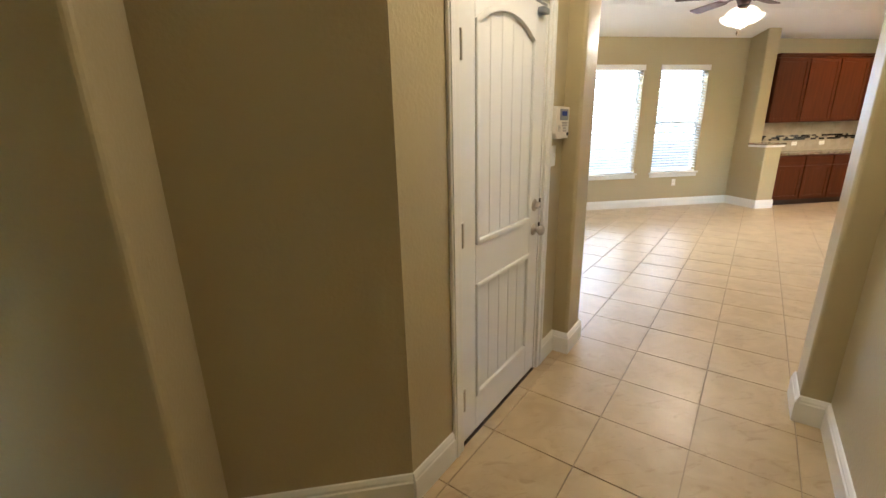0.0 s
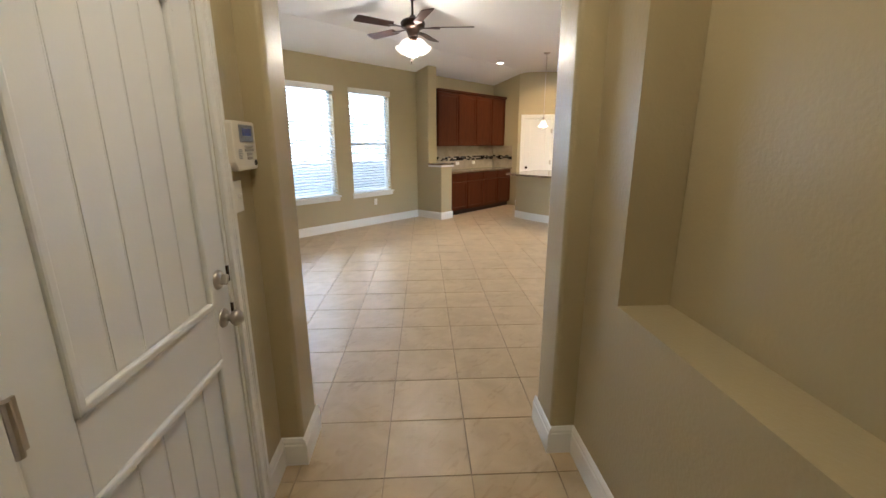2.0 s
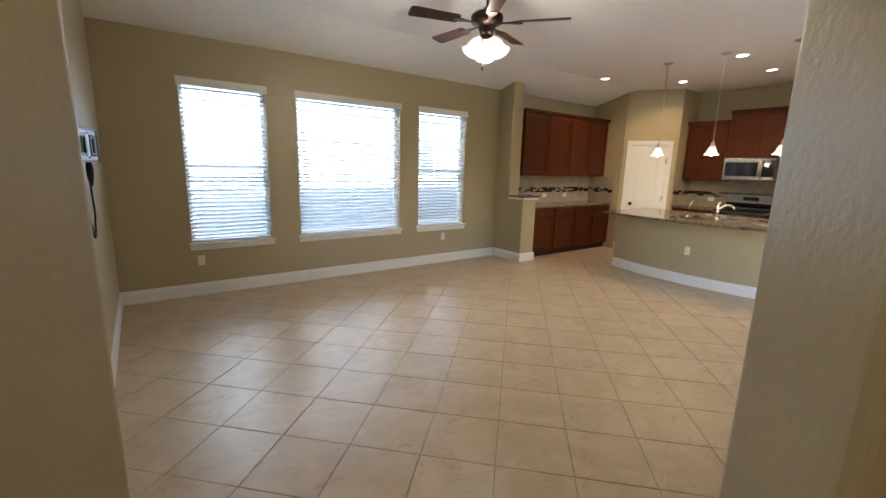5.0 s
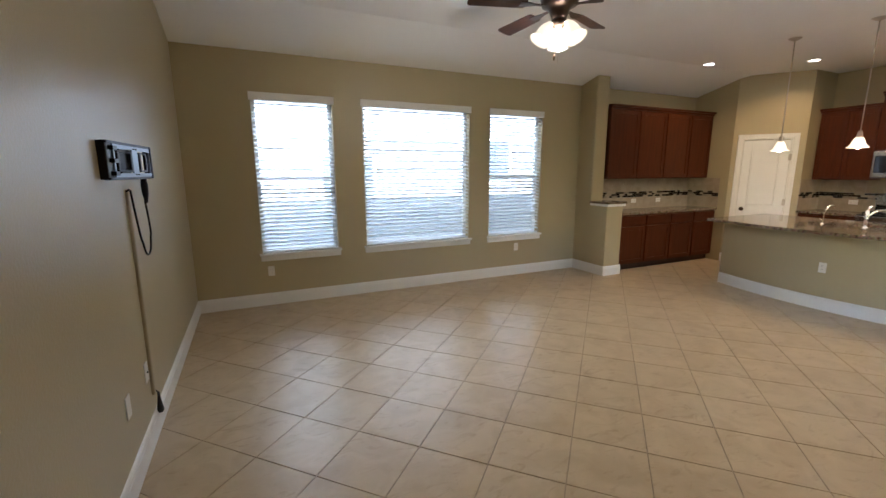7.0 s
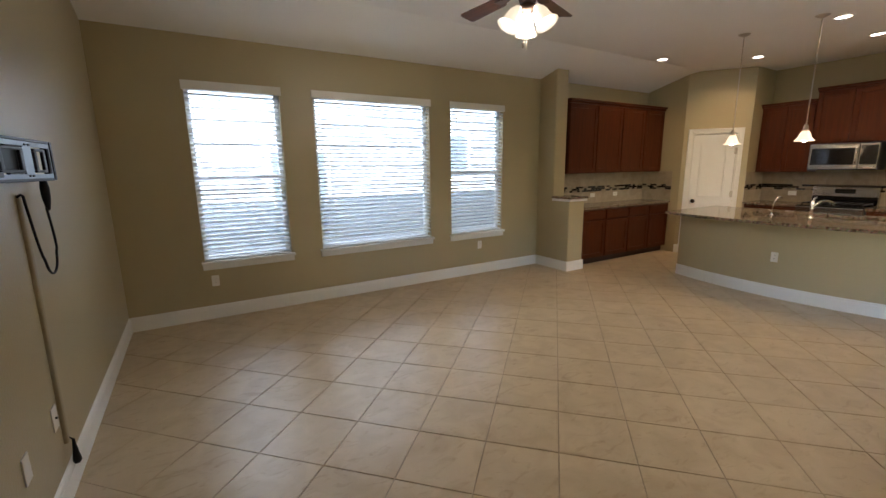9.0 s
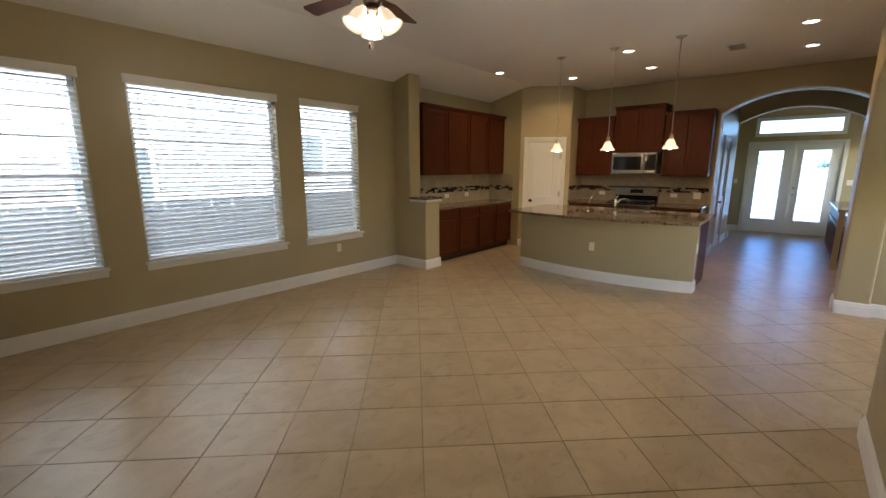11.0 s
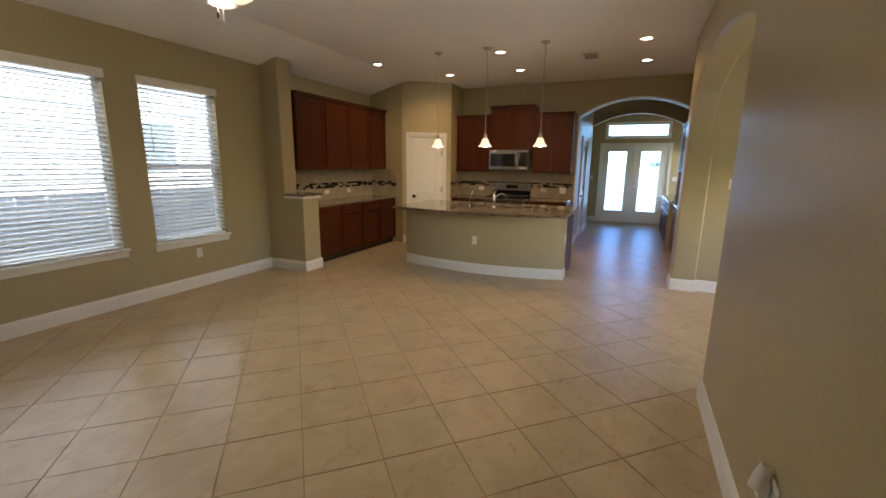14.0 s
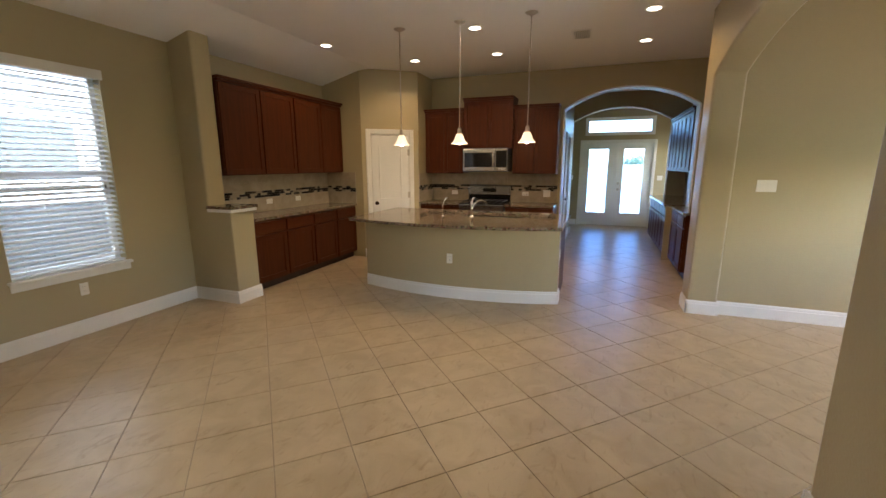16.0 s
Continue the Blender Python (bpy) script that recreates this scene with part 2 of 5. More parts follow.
def thing(name, m, label, category, group="", kind=""):
    ob = new(name)
    ob.empty_display_size = 0.1
    ob.matrix_world = m
    return tagged(ob, label, category, group, kind)


def box(x0, y0, z0, x1, y1, z1, bevel=0.0, bm=None, m=None):
    own = bmesh.new()
    r = bmesh.ops.create_cube(own, size=1.0)
    bmesh.ops.scale(own, vec=(abs(x1 - x0), abs(y1 - y0), abs(z1 - z0)), verts=r["verts"])
    bmesh.ops.translate(own, vec=((x0 + x1) / 2, (y0 + y1) / 2, (z0 + z1) / 2), verts=r["verts"])
    if bevel:
        bmesh.ops.bevel(own, geom=own.edges[:], offset=bevel, segments=2, profile=0.5, affect="EDGES")
    return merge(bm, own, m)


def merge(bm, own, m=None):
    if m is not None:
        own.transform(m)
    if bm is None:
        return own
    tmp = bpy.data.meshes.new("tmp")
    own.to_mesh(tmp)
    own.free()
    bm.from_mesh(tmp)
    bpy.data.meshes.remove(tmp)
    return bm


def prism(pts, z0, z1, bm=None, m=None, bevel=0.0):
    """A flat outline, counter-clockwise, raised from z0 to z1."""
    own = bmesh.new()
    lo = [own.verts.new((x, y, z0)) for x, y in pts]
    hi = [own.verts.new((x, y, z1)) for x, y in pts]
    n = len(pts)
    own.faces.new(lo[::-1])
    own.faces.new(hi)
    for i in range(n):
        own.faces.new((lo[i], lo[(i + 1) % n], hi[(i + 1) % n], hi[i]))
    bmesh.ops.recalc_face_normals(own, faces=own.faces[:])
    if bevel:
        bmesh.ops.bevel(own, geom=[e for e in own.edges if abs(e.verts[0].co.z - e.verts[1].co.z) < 1e-6], offset=bevel, segments=2, profile=0.5, affect="EDGES")
    return merge(bm, own, m)


def rounded(pts, radii, steps=5):
    """The outline with its corners rounded by the radii given."""
    out = []
    n = len(pts)
    for i, p in enumerate(pts):
        r = radii[i]
        p = Vector(p)
        if r <= 0:
            out.append(tuple(p))
            continue
        a, b = (Vector(pts[i - 1]) - p).normalized(), (Vector(pts[(i + 1) % n]) - p).normalized()
        half = a.angle(b) / 2
        d = r / math.tan(half)
        c = p + (a + b).normalized() * (r / math.sin(half))
        s, e = p + a * d - c, p + b * d - c
        for k in range(steps + 1):
            v = s.lerp(e, k / steps).normalized() * r
            out.append(tuple(c + v))
    return out


def lathe(profile, segments=24, bm=None, m=None, caps=False):
    """Turns (radius, height) pairs round the z axis."""
    own = bmesh.new()
    rings = []
    for r, z in profile:
        if r < 1e-6:
            rings.append([own.verts.new((0, 0, z))])
        else:
            rings.append([own.verts.new((r * math.cos(2 * math.pi * k / segments), r * math.sin(2 * math.pi * k / segments), z)) for k in range(segments)])
    for a, b in zip(rings, rings[1:]):
        for k in range(segments):
            q = (k + 1) % segments
            if len(a) == 1 and len(b) > 1:
                own.faces.new((a[0], b[q], b[k]))
            elif len(b) == 1 and len(a) > 1:
                own.faces.new((a[k], a[q], b[0]))
            elif len(a) > 1:
                own.faces.new((a[k], a[q], b[q], b[k]))
    bmesh.ops.recalc_face_normals(own, faces=own.faces[:])
    return merge(bm, own, m)


def tube(points, radius, sides=8, bm=None, m=None, flat=1.0):
    """A round rod along the points."""
    own = bmesh.new()
    pts = [Vector(p) for p in points]
    rings = []
    up = Vector((0, 0, 1))
    for i, p in enumerate(pts):
        d = (pts[min(i + 1, len(pts) - 1)] - pts[max(i - 1, 0)]).normalized()
        a = d.cross(up)
        if a.length < 0.05:
            a = d.cross(Vector((1, 0, 0)))
        a.normalize()
        b = d.cross(a).normalized()
        rings.append([own.verts.new(p + (a * math.cos(2 * math.pi * k / sides) + b * flat * math.sin(2 * math.pi * k / sides)) * radius) for k in range(sides)])
    for s, e in zip(rings, rings[1:]):
        for k in range(sides):
            own.faces.new((s[k], s[(k + 1) % sides], e[(k + 1) % sides], e[k]))
    own.faces.new(rings[0][::-1])
    own.faces.new(rings[-1])
    bmesh.ops.recalc_face_normals(own, faces=own.faces[:])
    return merge(bm, own, m)


def slab(p, q, thick, z0, z1, holes=(), side=1, bm=None):
    """A wall from p to q whose visible face lies on the line p-q; it is thick to the left (side 1) or right. holes: (s0, s1, z0, z1)."""
    p, q = Vector(p), Vector(q)
    d = (q - p)
    length = d.length
    d.normalize()
    n = Vector((-d.y, d.x)) * side
    bm = bm or bmesh.new()
    m = Matrix(((d.x, n.x, 0, p.x), (d.y, n.y, 0, p.y), (0, 0, 1, 0), (0, 0, 0, 1)))
    ss = sorted({0, length, *[h[0] for h in holes], *[h[1] for h in holes]})
    for a, b in zip(ss, ss[1:]):
        mine = sorted([h for h in holes if h[0] <= a + 1e-6 and h[1] >= b - 1e-6], key=lambda h: h[2])
        z = z0
        for h in mine:
            if h[2] > z + 1e-6:
                box(a, 0, z, b, thick, h[2], 0, bm, m)
            z = h[3]
        if z < z1 - 1e-6:
            box(a, 0, z, b, thick, z1, 0, bm, m)
    bmesh.ops.remove_doubles(bm, verts=bm.verts[:], dist=1e-5)
    bmesh.ops.recalc_face_normals(bm, faces=bm.faces[:])
    return bm


def arch_slab(p, q, thick, top, s0, s1, spring, crown, side=1, steps=28):
    """A wall from p to q with an opening from s0 to s1 under a flat arch."""
    p, q = Vector(p), Vector(q)
    d = q - p
    length = d.length
    d.normalize()
    n = Vector((-d.y, d.x)) * side
    m = Matrix(((d.x, n.x, 0, p.x), (d.y, n.y, 0, p.y), (0, 0, 1, 0), (0, 0, 0, 1)))
    half, rise = (s1 - s0) / 2, crown - spring
    rad = (half * half + rise * rise) / (2 * rise)
    curve = []
    for k in range(steps + 1):
        s = s0 + (s1 - s0) * k / steps
        curve.append((s, crown - rad + math.sqrt(max(rad * rad - (s - s0 - half) ** 2, 0))))
    line = [(s0, 0.0), *curve, (s1, 0.0)]
    push = []
    for k, (s, z) in enumerate(line):
        if k == 0 or k == len(line) - 1:
            push.append((-1.0 if k == 0 else 1.0, 0.0))
            continue
        a, b = line[k - 1], line[k + 1]
        ta, tb = Vector((s - a[0], z - a[1])).normalized(), Vector((b[0] - s, b[1] - z)).normalized()
        na, nb = Vector((-ta.y, ta.x)), Vector((-tb.y, tb.x))
        mid = (na + nb).normalized()
        mid = mid / max(mid.dot(na), 0.5)
        push.append((mid.x, mid.y))
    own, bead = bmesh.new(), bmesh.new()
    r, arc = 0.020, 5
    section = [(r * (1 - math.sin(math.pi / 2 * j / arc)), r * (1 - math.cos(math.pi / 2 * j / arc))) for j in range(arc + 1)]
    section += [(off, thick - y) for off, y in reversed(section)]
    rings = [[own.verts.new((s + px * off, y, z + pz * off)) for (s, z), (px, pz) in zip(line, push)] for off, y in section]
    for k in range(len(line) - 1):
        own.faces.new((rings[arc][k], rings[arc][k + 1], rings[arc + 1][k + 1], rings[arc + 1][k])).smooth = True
    # rounded edges kept apart so they can carry the painted highlight
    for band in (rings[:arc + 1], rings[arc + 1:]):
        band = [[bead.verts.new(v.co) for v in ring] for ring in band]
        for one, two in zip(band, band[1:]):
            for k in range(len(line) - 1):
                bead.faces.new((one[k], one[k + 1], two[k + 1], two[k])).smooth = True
    ends = []
    for ring, y in ((rings[0], 0.0), (rings[-1], thick)):
        up = [own.verts.new((v.co.x, y, top)) for v in ring[1:-1]]
        c0, c1 = own.verts.new((0, y, 0)), own.verts.new((0, y, top))
        d0, d1 = own.verts.new((length, y, 0)), own.verts.new((length, y, top))
        own.faces.new((c0, ring[0], ring[1], up[0], c1))
        own.faces.new((ring[-1], d0, d1, up[-1], ring[-2]))
        for k in range(len(up) - 1):
            own.faces.new((ring[k + 1], ring[k + 2], up[k + 1], up[k]))
        ends.append((c0, c1, d0, d1))
    (a0, a1, b0, b1), (c0, c1, d0, d1) = ends
    own.faces.new((a0, a1, c1, c0))
    own.faces.new((b0, b1, d1, d0))
    bmesh.ops.recalc_face_normals(own, faces=own.faces[:])
    return merge(None, own, m), merge(None, bead, m)


def structure(ob, label, category):
    return tagged(ob, label, category, kind="structure")


BB_H, BB_T = 0.143, 0.016


def baseboard(p, q, side=1, label="white painted baseboard along the wall foot"):
    """Moulded board at the wall foot; it stands out to the left (side 1) or right of the way p-q."""
    p, q = Vector(p), Vector(q)
    d = q - p
    length = d.length
    d.normalize()
    n = Vector((-d.y, d.x)) * side
    prof = [(0, 0), (BB_T, 0), (BB_T, BB_H * 0.74), (BB_T * 0.72, BB_H * 0.78), (BB_T * 0.72, BB_H * 0.86), (BB_T * 0.35, BB_H * 0.97), (0, BB_H)]
    bm = bmesh.new()
    a = [bm.verts.new((p.x + n.x * o, p.y + n.y * o, z)) for o, z in prof]
    b = [bm.verts.new((q.x + n.x * o, q.y + n.y * o, z)) for o, z in prof]
    bm.faces.new(a)
    bm.faces.new(b[::-1])
    for i in range(len(prof)):
        j = (i + 1) % len(prof)
        bm.faces.new((a[i], b[i], b[j], a[j]))
    bmesh.ops.recalc_face_normals(bm, faces=bm.faces[:])
    return structure(link("baseboard", bm, TRIM), label, "baseboard")


def H(u, v, z=0.0):
    """The slanted entry hall: u runs along it, v across it to the left."""
    r = math.sqrt(0.5)
    return Vector(((u - v) * r, (u + v) * r, z))


def H2(u, v):
    return tuple(H(u, v)[:2])


HALL = pose(0, 0, 0, 0, 0, 45)

# ---- setting: the rooms ----
X_L, Y_W, Y_R, X_B = 1.285, 7.71, 2.39, 10.42
Z_C, Z_W, Y_K = 3.035, 2.81, 6.85
T = 0.16
WINDOWS = [(1.978, 2.845), (3.195, 4.66), (4.985, 5.868)]
W_Z0, W_Z1 = 0.612, 2.36

holes = [(a - 0.9, b - 0.9, W_Z0, W_Z1) for a, b in WINDOWS]
structure(link("wall_north", slab((0.9, Y_W), (10.7, Y_W), T, 0, 3.3, holes), PAINT), "khaki painted wall with three windows in it", "wall")
structure(link("wall_west", slab((X_L, 3.60), (X_L, Y_W + 0.1), T, 0, 3.3), PAINT), "khaki painted textured wall with an empty television mount", "wall")

# opening between hall and room
J0, J1, JW, JE, HW = 3.228, 3.468, 1.356, 0.174, 1.458
bm = prism(rounded([H2(J1, JW), H2(J1, 1.80), H2(J0, 1.80), H2(J0, JW)], [0.022, 0, 0, 0.022]), 0, 2.75)
structure(link("wall_opening_west", bm, PAINT), "khaki jamb beside the hall opening", "wall")
bm = prism(rounded([H2(J1, -0.30), H2(J1, JE), H2(J0, JE), H2(J0, -0.30)], [0, 0.022, 0.022, 0]), 0, 2.75)
structure(link("wall_opening_east", bm, PAINT), "khaki jamb beside the hall opening", "wall")
bm = box(J0, -0.30, 2.751, J1, 1.80, 3.3, 0, None, HALL)
structure(link("wall_opening_header", bm, PAINT), "khaki header over the hall opening", "wall")

# hall walls
DU0, DU1, DZ = 2.117, 2.950, 2.045
bm = slab(H2(1.766, HW), H2(J0, HW), T, 0, 2.9, [(DU0 - 1.766, DU1 - 1.766, -1, DZ)])
structure(link("wall_hall_west", bm, PAINT), "khaki hall wall with a white door in it", "wall")
NICHE = (0.55, 2.93, 0.885, 2.30)
bm = slab(H2(-0.6, 0.06), H2(J0, 0.06), 0.20, 0, 2.9, [(NICHE[0] + 0.6, NICHE[1] + 0.6, NICHE[2], NICHE[3])], side=-1)
structure(link("wall_hall_east", bm, PAINT), "khaki hall wall with a long recessed niche", "wall")
bm = box(-0.6, -0.30, 0, J0 - 0.002, -0.142, 2.9, 0, None, HALL)
structure(link("wall_niche_back", bm, PAINT), "khaki back of the hall niche", "wall")
bm = prism(rounded([(0.218, 2.28), (0.318, 2.385), (0.1, 2.75), (-0.9, 2.75), (-0.9, 2.28)], [0.022, 0, 0, 0, 0]), 0, 2.9)
structure(link("wall_foyer_north", bm, PAINT), "khaki wall beside the hall corner", "wall")
bm = prism(rounded([(-0.47, 2.279), (-0.9, 2.279), (-2.2, 2.279), (-2.2, 2.04), (-0.47, 2.04)], [0, 0, 0, 0, 0.025]), 0, 2.9)
structure(link("wall_foyer_step", bm, PAINT), "khaki projecting wall of the foyer", "wall")
structure(link("wall_foyer_west", box(-2.36, -2.2, 0, -2.2, 2.5, 2.9), PAINT), "khaki foyer wall", "wall")
# Unseen wall; its opening is added to let daylight into the hall.
structure(link("wall_foyer_south", slab((-2.36, -2.2), (1.2, -2.2), 0.16, 0, 2.9, [(2.0, 2.4, -1, 2.1)], side=-1), PAINT), "khaki foyer wall", "wall")
structure(link("wall_foyer_east", slab((1.2, -2.2), H2(-0.6, 0.06), 0.16, 0, 2.9, side=-1), PAINT), "khaki foyer wall", "wall")
structure(link("ceiling_hall", prism([(-2.4, -2.4), (1.4, -2.4), H2(-0.6, -0.4), H2(J0 - 0.01, -0.4), H2(J0 - 0.01, 2.3), (-1.0, 3.2), (-2.4, 3.2)], 2.76, 2.95), CEIL), "white textured hall ceiling", "ceiling")

# right-hand wall with a wide arch, and the wall beyond it
ARCH_T = 0.272
X_A0, X_A1 = 5.21, 8.00
bm, bead = arch_slab((2.50, Y_R), (8.30, Y_R), ARCH_T, 3.03, X_A0 - 2.50, X_A1 - 2.50, 2.36, 2.60, side=-1)
part("highlight_bullnose", bead, GLINTP, structure(link("wall_south", bm, PAINT), "khaki wall with a wide arched opening", "wall"))
structure(link("wall_passage_east", box(8.062, -0.6, 0, 8.28, Y_R - ARCH_T - 0.001, 3.03), PAINT), "khaki wall beyond the arch with a light switch", "wall")
# Unseen wall, cut open to light the passage with daylight.
structure(link("wall_passage_south", slab((2.6, -0.6), (8.30, -0.6), 0.16, 0, 3.03, [(0.4, 5.3, 0.85, 1.62)], side=-1), PAINT), "unseen khaki passage wall, its opening added for daylight", "wall")
structure(link("wall_passage_west", box(2.62, -0.6, 0, 2.78, 1.9, 3.03), PAINT), "khaki passage wall", "wall")

# kitchen back wall with the first arch, the second arch and the far door wall
bm, bead = arch_slab((X_B, 6.40), (X_B, 1.40), 0.28, 3.03, 6.40 - 3.935, 6.40 - 2.04, 2.405, 2.70, side=1)
part("highlight_bullnose", bead, GLINTW, structure(link("wall_east", bm, PAINT), "khaki kitchen wall with an arched passage", "wall"), "rounded arch edge, white in place of its highlight")
X_2 = 13.0
bm, bead = arch_slab((X_2, 4.90), (X_2, 1.30), 0.16, 3.03, 0.955, 4.90 - 2.045, 2.445, 2.715, side=1)
part("highlight_bullnose", bead, GLINTW, structure(link("wall_second_arch", bm, PAINT), "khaki wall with a second arched passage", "wall"), "rounded arch edge, white in place of its highlight")
X_F = 14.55
FD = (2.17, 3.78, 2.07)
bm = slab((X_F, 5.2), (X_F, 1.2), 0.16, 0, 3.03, [(5.2 - FD[1], 5.2 - FD[0], -1, FD[2]), (5.2 - 3.70, 5.2 - 2.22, 2.30, 2.63)])
structure(link("wall_far_east", bm, PAINT), "khaki wall round white patio doors", "wall")
bm = box(8.303, 1.35, 0, 10.5, 1.54, 3.03)
box(10.5, 1.35, 0, 13.0, 1.70, 3.03, 0, bm)
structure(link("wall_kitchen_south", bm, PAINT), "khaki kitchen wall behind cabinets", "wall")
LDOOR = (11.2, 12.05)
structure(link("wall_utility_north", slab((10.70, 3.95), (X_2, 3.95), 0.14, 0, 3.03, [(LDOOR[0] - 10.7, LDOOR[1] - 10.7, -1, 2.05)]), PAINT), "khaki passage wall with a white door", "wall")
structure(link("wall_sunroom_north", slab((X_2 + 0.16, 4.9), (X_F, 4.9), 0.16, 0, 3.03), PAINT), "khaki wall near the patio doors", "wall")
# The opening here is unseen, added to brighten the patio door wall.
structure(link("wall_sunroom_south", slab((X_2 + 0.16, 1.30), (X_F, 1.30), 0.16, 0, 3.03, [(0.15, 1.15, 0.75, 2.0)], side=-1), PAINT), "khaki wall near the patio doors", "wall")

# corner pantry
PA, PB = Vector((9.22, 7.0)), Vector((9.80, 6.25))
PD = (PB - PA)
PLEN = PD.length
PDOOR = (0.135, 0.135 + 0.66)
structure(link("wall_pantry_front", slab(PA, PB, 0.11, 0, 3.03, [(PDOOR[0], PDOOR[1], -1, 2.045)]), PAINT), "khaki slanted pantry wall with a white door", "wall")
structure(link("wall_pantry_west", slab((PA.x, Y_W), (PA.x, PA.y), 0.11, 0, 3.03, side=1), PAINT), "khaki pantry side wall", "wall")
structure(link("wall_pantry_east", box(X_B, 6.402, 0, X_B + 0.28, Y_W - 0.002, 3.03), PAINT), "khaki pantry back wall", "wall")
structure(link("wall_pantry_south", slab((PB.x, PB.y), (X_B, PB.y), 0.11, 0, 3.03, side=1), PAINT), "khaki pantry side wall", "wall")

# end column and half wall between room and kitchen
bm = prism(rounded([(6.58, 7.38), (6.82, 7.38), (6.82, 7.72), (6.58, 7.72)], [0.022, 0.022, 0, 0]), 1.03, 3.03)
structure(link("column_wall", bm, PAINT), "khaki wall column above a half wall", "wall")
bm = prism(rounded([(6.58, 7.06), (6.90, 7.06), (6.90, 7.72), (6.58, 7.72)], [0.015, 0.015, 0, 0]), 0, 1.03)
structure(link("half_wall", bm, PAINT), "khaki half wall beside the kitchen cabinets", "wall")

# ceilings: flat, sloping down towards the windows
bm = prism([(0.9, 1.0), (14.8, 1.0), (14.8, Y_K), (0.9, Y_K)], Z_C, Z_C + 0.12)
prism([(0, -0.9), (8.4, -0.9), (8.4, 1.0), (0, 1.0)], Z_C, Z_C + 0.12, bm)
own = bmesh.new()
vs = [own.verts.new(c) for c in ((0.9, Y_K, Z_C), (10.7, Y_K, Z_C), (10.7, 7.8, Z_W - 0.026), (0.9, 7.8, Z_W - 0.026), (0.9, Y_K, Z_C + 0.12), (10.7, Y_K, Z_C + 0.12), (10.7, 7.8, Z_W + 0.1), (0.9, 7.8, Z_W + 0.1))]
for f in ((0, 1, 2, 3), (7, 6, 5, 4), (0, 4, 5, 1), (1, 5, 6, 2), (2, 6, 7, 3), (3, 7, 4, 0)):
    own.faces.new([vs[i] for i in f])
bmesh.ops.recalc_face_normals(own, faces=own.faces[:])
merge(bm, own)
structure(link("ceiling", bm, CEIL), "white ceiling that slopes down towards the windows", "ceiling")
# Unseen slab; its south overhang is sized to shade the wall openings.
structure(link("roof", box(-3, -2.8, 3.32, 14.9, 7.9, 3.5), ROOFM), "unseen flat roof slab that keeps the sun out", "roof")

# floor bed under the tiles
structure(link("floor", box(-2.4, -2.4, -0.12, 14.7, 7.85, -0.006), GROUT), "beige ceramic tile floor with brown grout", "floor")

# outside
structure(link("ground", box(-600, -600, -0.5, 600, 600, -0.35), GRASS), "grassy ground outside", "ground")

# ---- baseboards ----
baseboard((X_L, 3.66), (X_L, Y_W), -1)
baseboard((X_L, Y_W), (6.58, Y_W), -1)
baseboard((6.58, Y_W), (6.58, 7.06), -1)
baseboard((6.564, 7.06), (6.916, 7.06), -1)
baseboard(H2(J1, JW), H2(J1, 1.74), -1)
baseboard(H2(J0 - 0.016, JW), H2(J1 + 0.016, JW), -1)
baseboard(H2(J0, HW), H2(J0, JW), -1)
baseboard(H2(DU1 + 0.07, HW), H2(J0, HW), -1)
baseboard(H2(1.766, HW), H2(DU0 - 0.07, HW), -1)
baseboard((-0.47, 2.28), (0.218, 2.28), -1)
baseboard((-0.47, 2.04), (-0.47, 2.28), -1)
baseboard((-2.2, 2.04), (-0.47, 2.04), -1)
baseboard(H2(-0.6, 0.06), H2(J0, 0.06), 1)
baseboard(H2(J0, 0.06), H2(J0, JE), 1)
baseboard(H2(J0 - 0.016, JE), H2(J1 + 0.016, JE), 1)
baseboard(H2(J1, JE), H2(J1, -0.16), 1)
baseboard((2.58, Y_R), (X_A0, Y_R), 1)
baseboard((X_A0, Y_R + 0.016), (X_A0, Y_R - ARCH_T - 0.016), 1)
baseboard((X_A1, Y_R + 0.016), (X_A1, Y_R - ARCH_T - 0.016), -1)
baseboard((8.062, Y_R - ARCH_T), (8.062, -0.6), -1)
baseboard((X_A1 - 0.016, Y_R), (8.30, Y_R), 1)
baseboard((8.30, Y_R), (8.30, 2.1), 1)
baseboard((2.78, -0.6), (8.0, -0.6), 1)
baseboard((X_B, 3.99), (X_B, 3.93), -1)
baseboard((X_B - 0.016, 3.93), (10.70, 3.93), -1)
baseboard((X_B - 0.016, 2.05), (10.70, 2.05), 1)
baseboard((X_2, 4.9), (X_2, 3.92), -1)
baseboard((X_2 - 0.016, 3.92), (X_2 + 0.176, 3.92), -1)
baseboard((X_2 - 0.016, 2.06), (X_2 + 0.176, 2.06), 1)
structure(link("cabinet_end_post", box(10.66, 2.06, 0, 10.703, 2.31, 0.875, 0.003), PAINT), "khaki end post of the passage cabinets", "trim")
baseboard((10.7, 3.95), (LDOOR[0] - 0.07, 3.95), -1)
baseboard((LDOOR[1] + 0.07, 3.95), (X_2, 3.95), -1)
baseboard((X_F, 4.9), (X_F, 3.86), -1)
baseboard((X_F, 2.09), (X_F, 1.3), -1)
pn = PD.normalized()
baseboard(PA, PA + pn * 0.07, -1)
baseboard(PB - pn * 0.08, PB, -1)


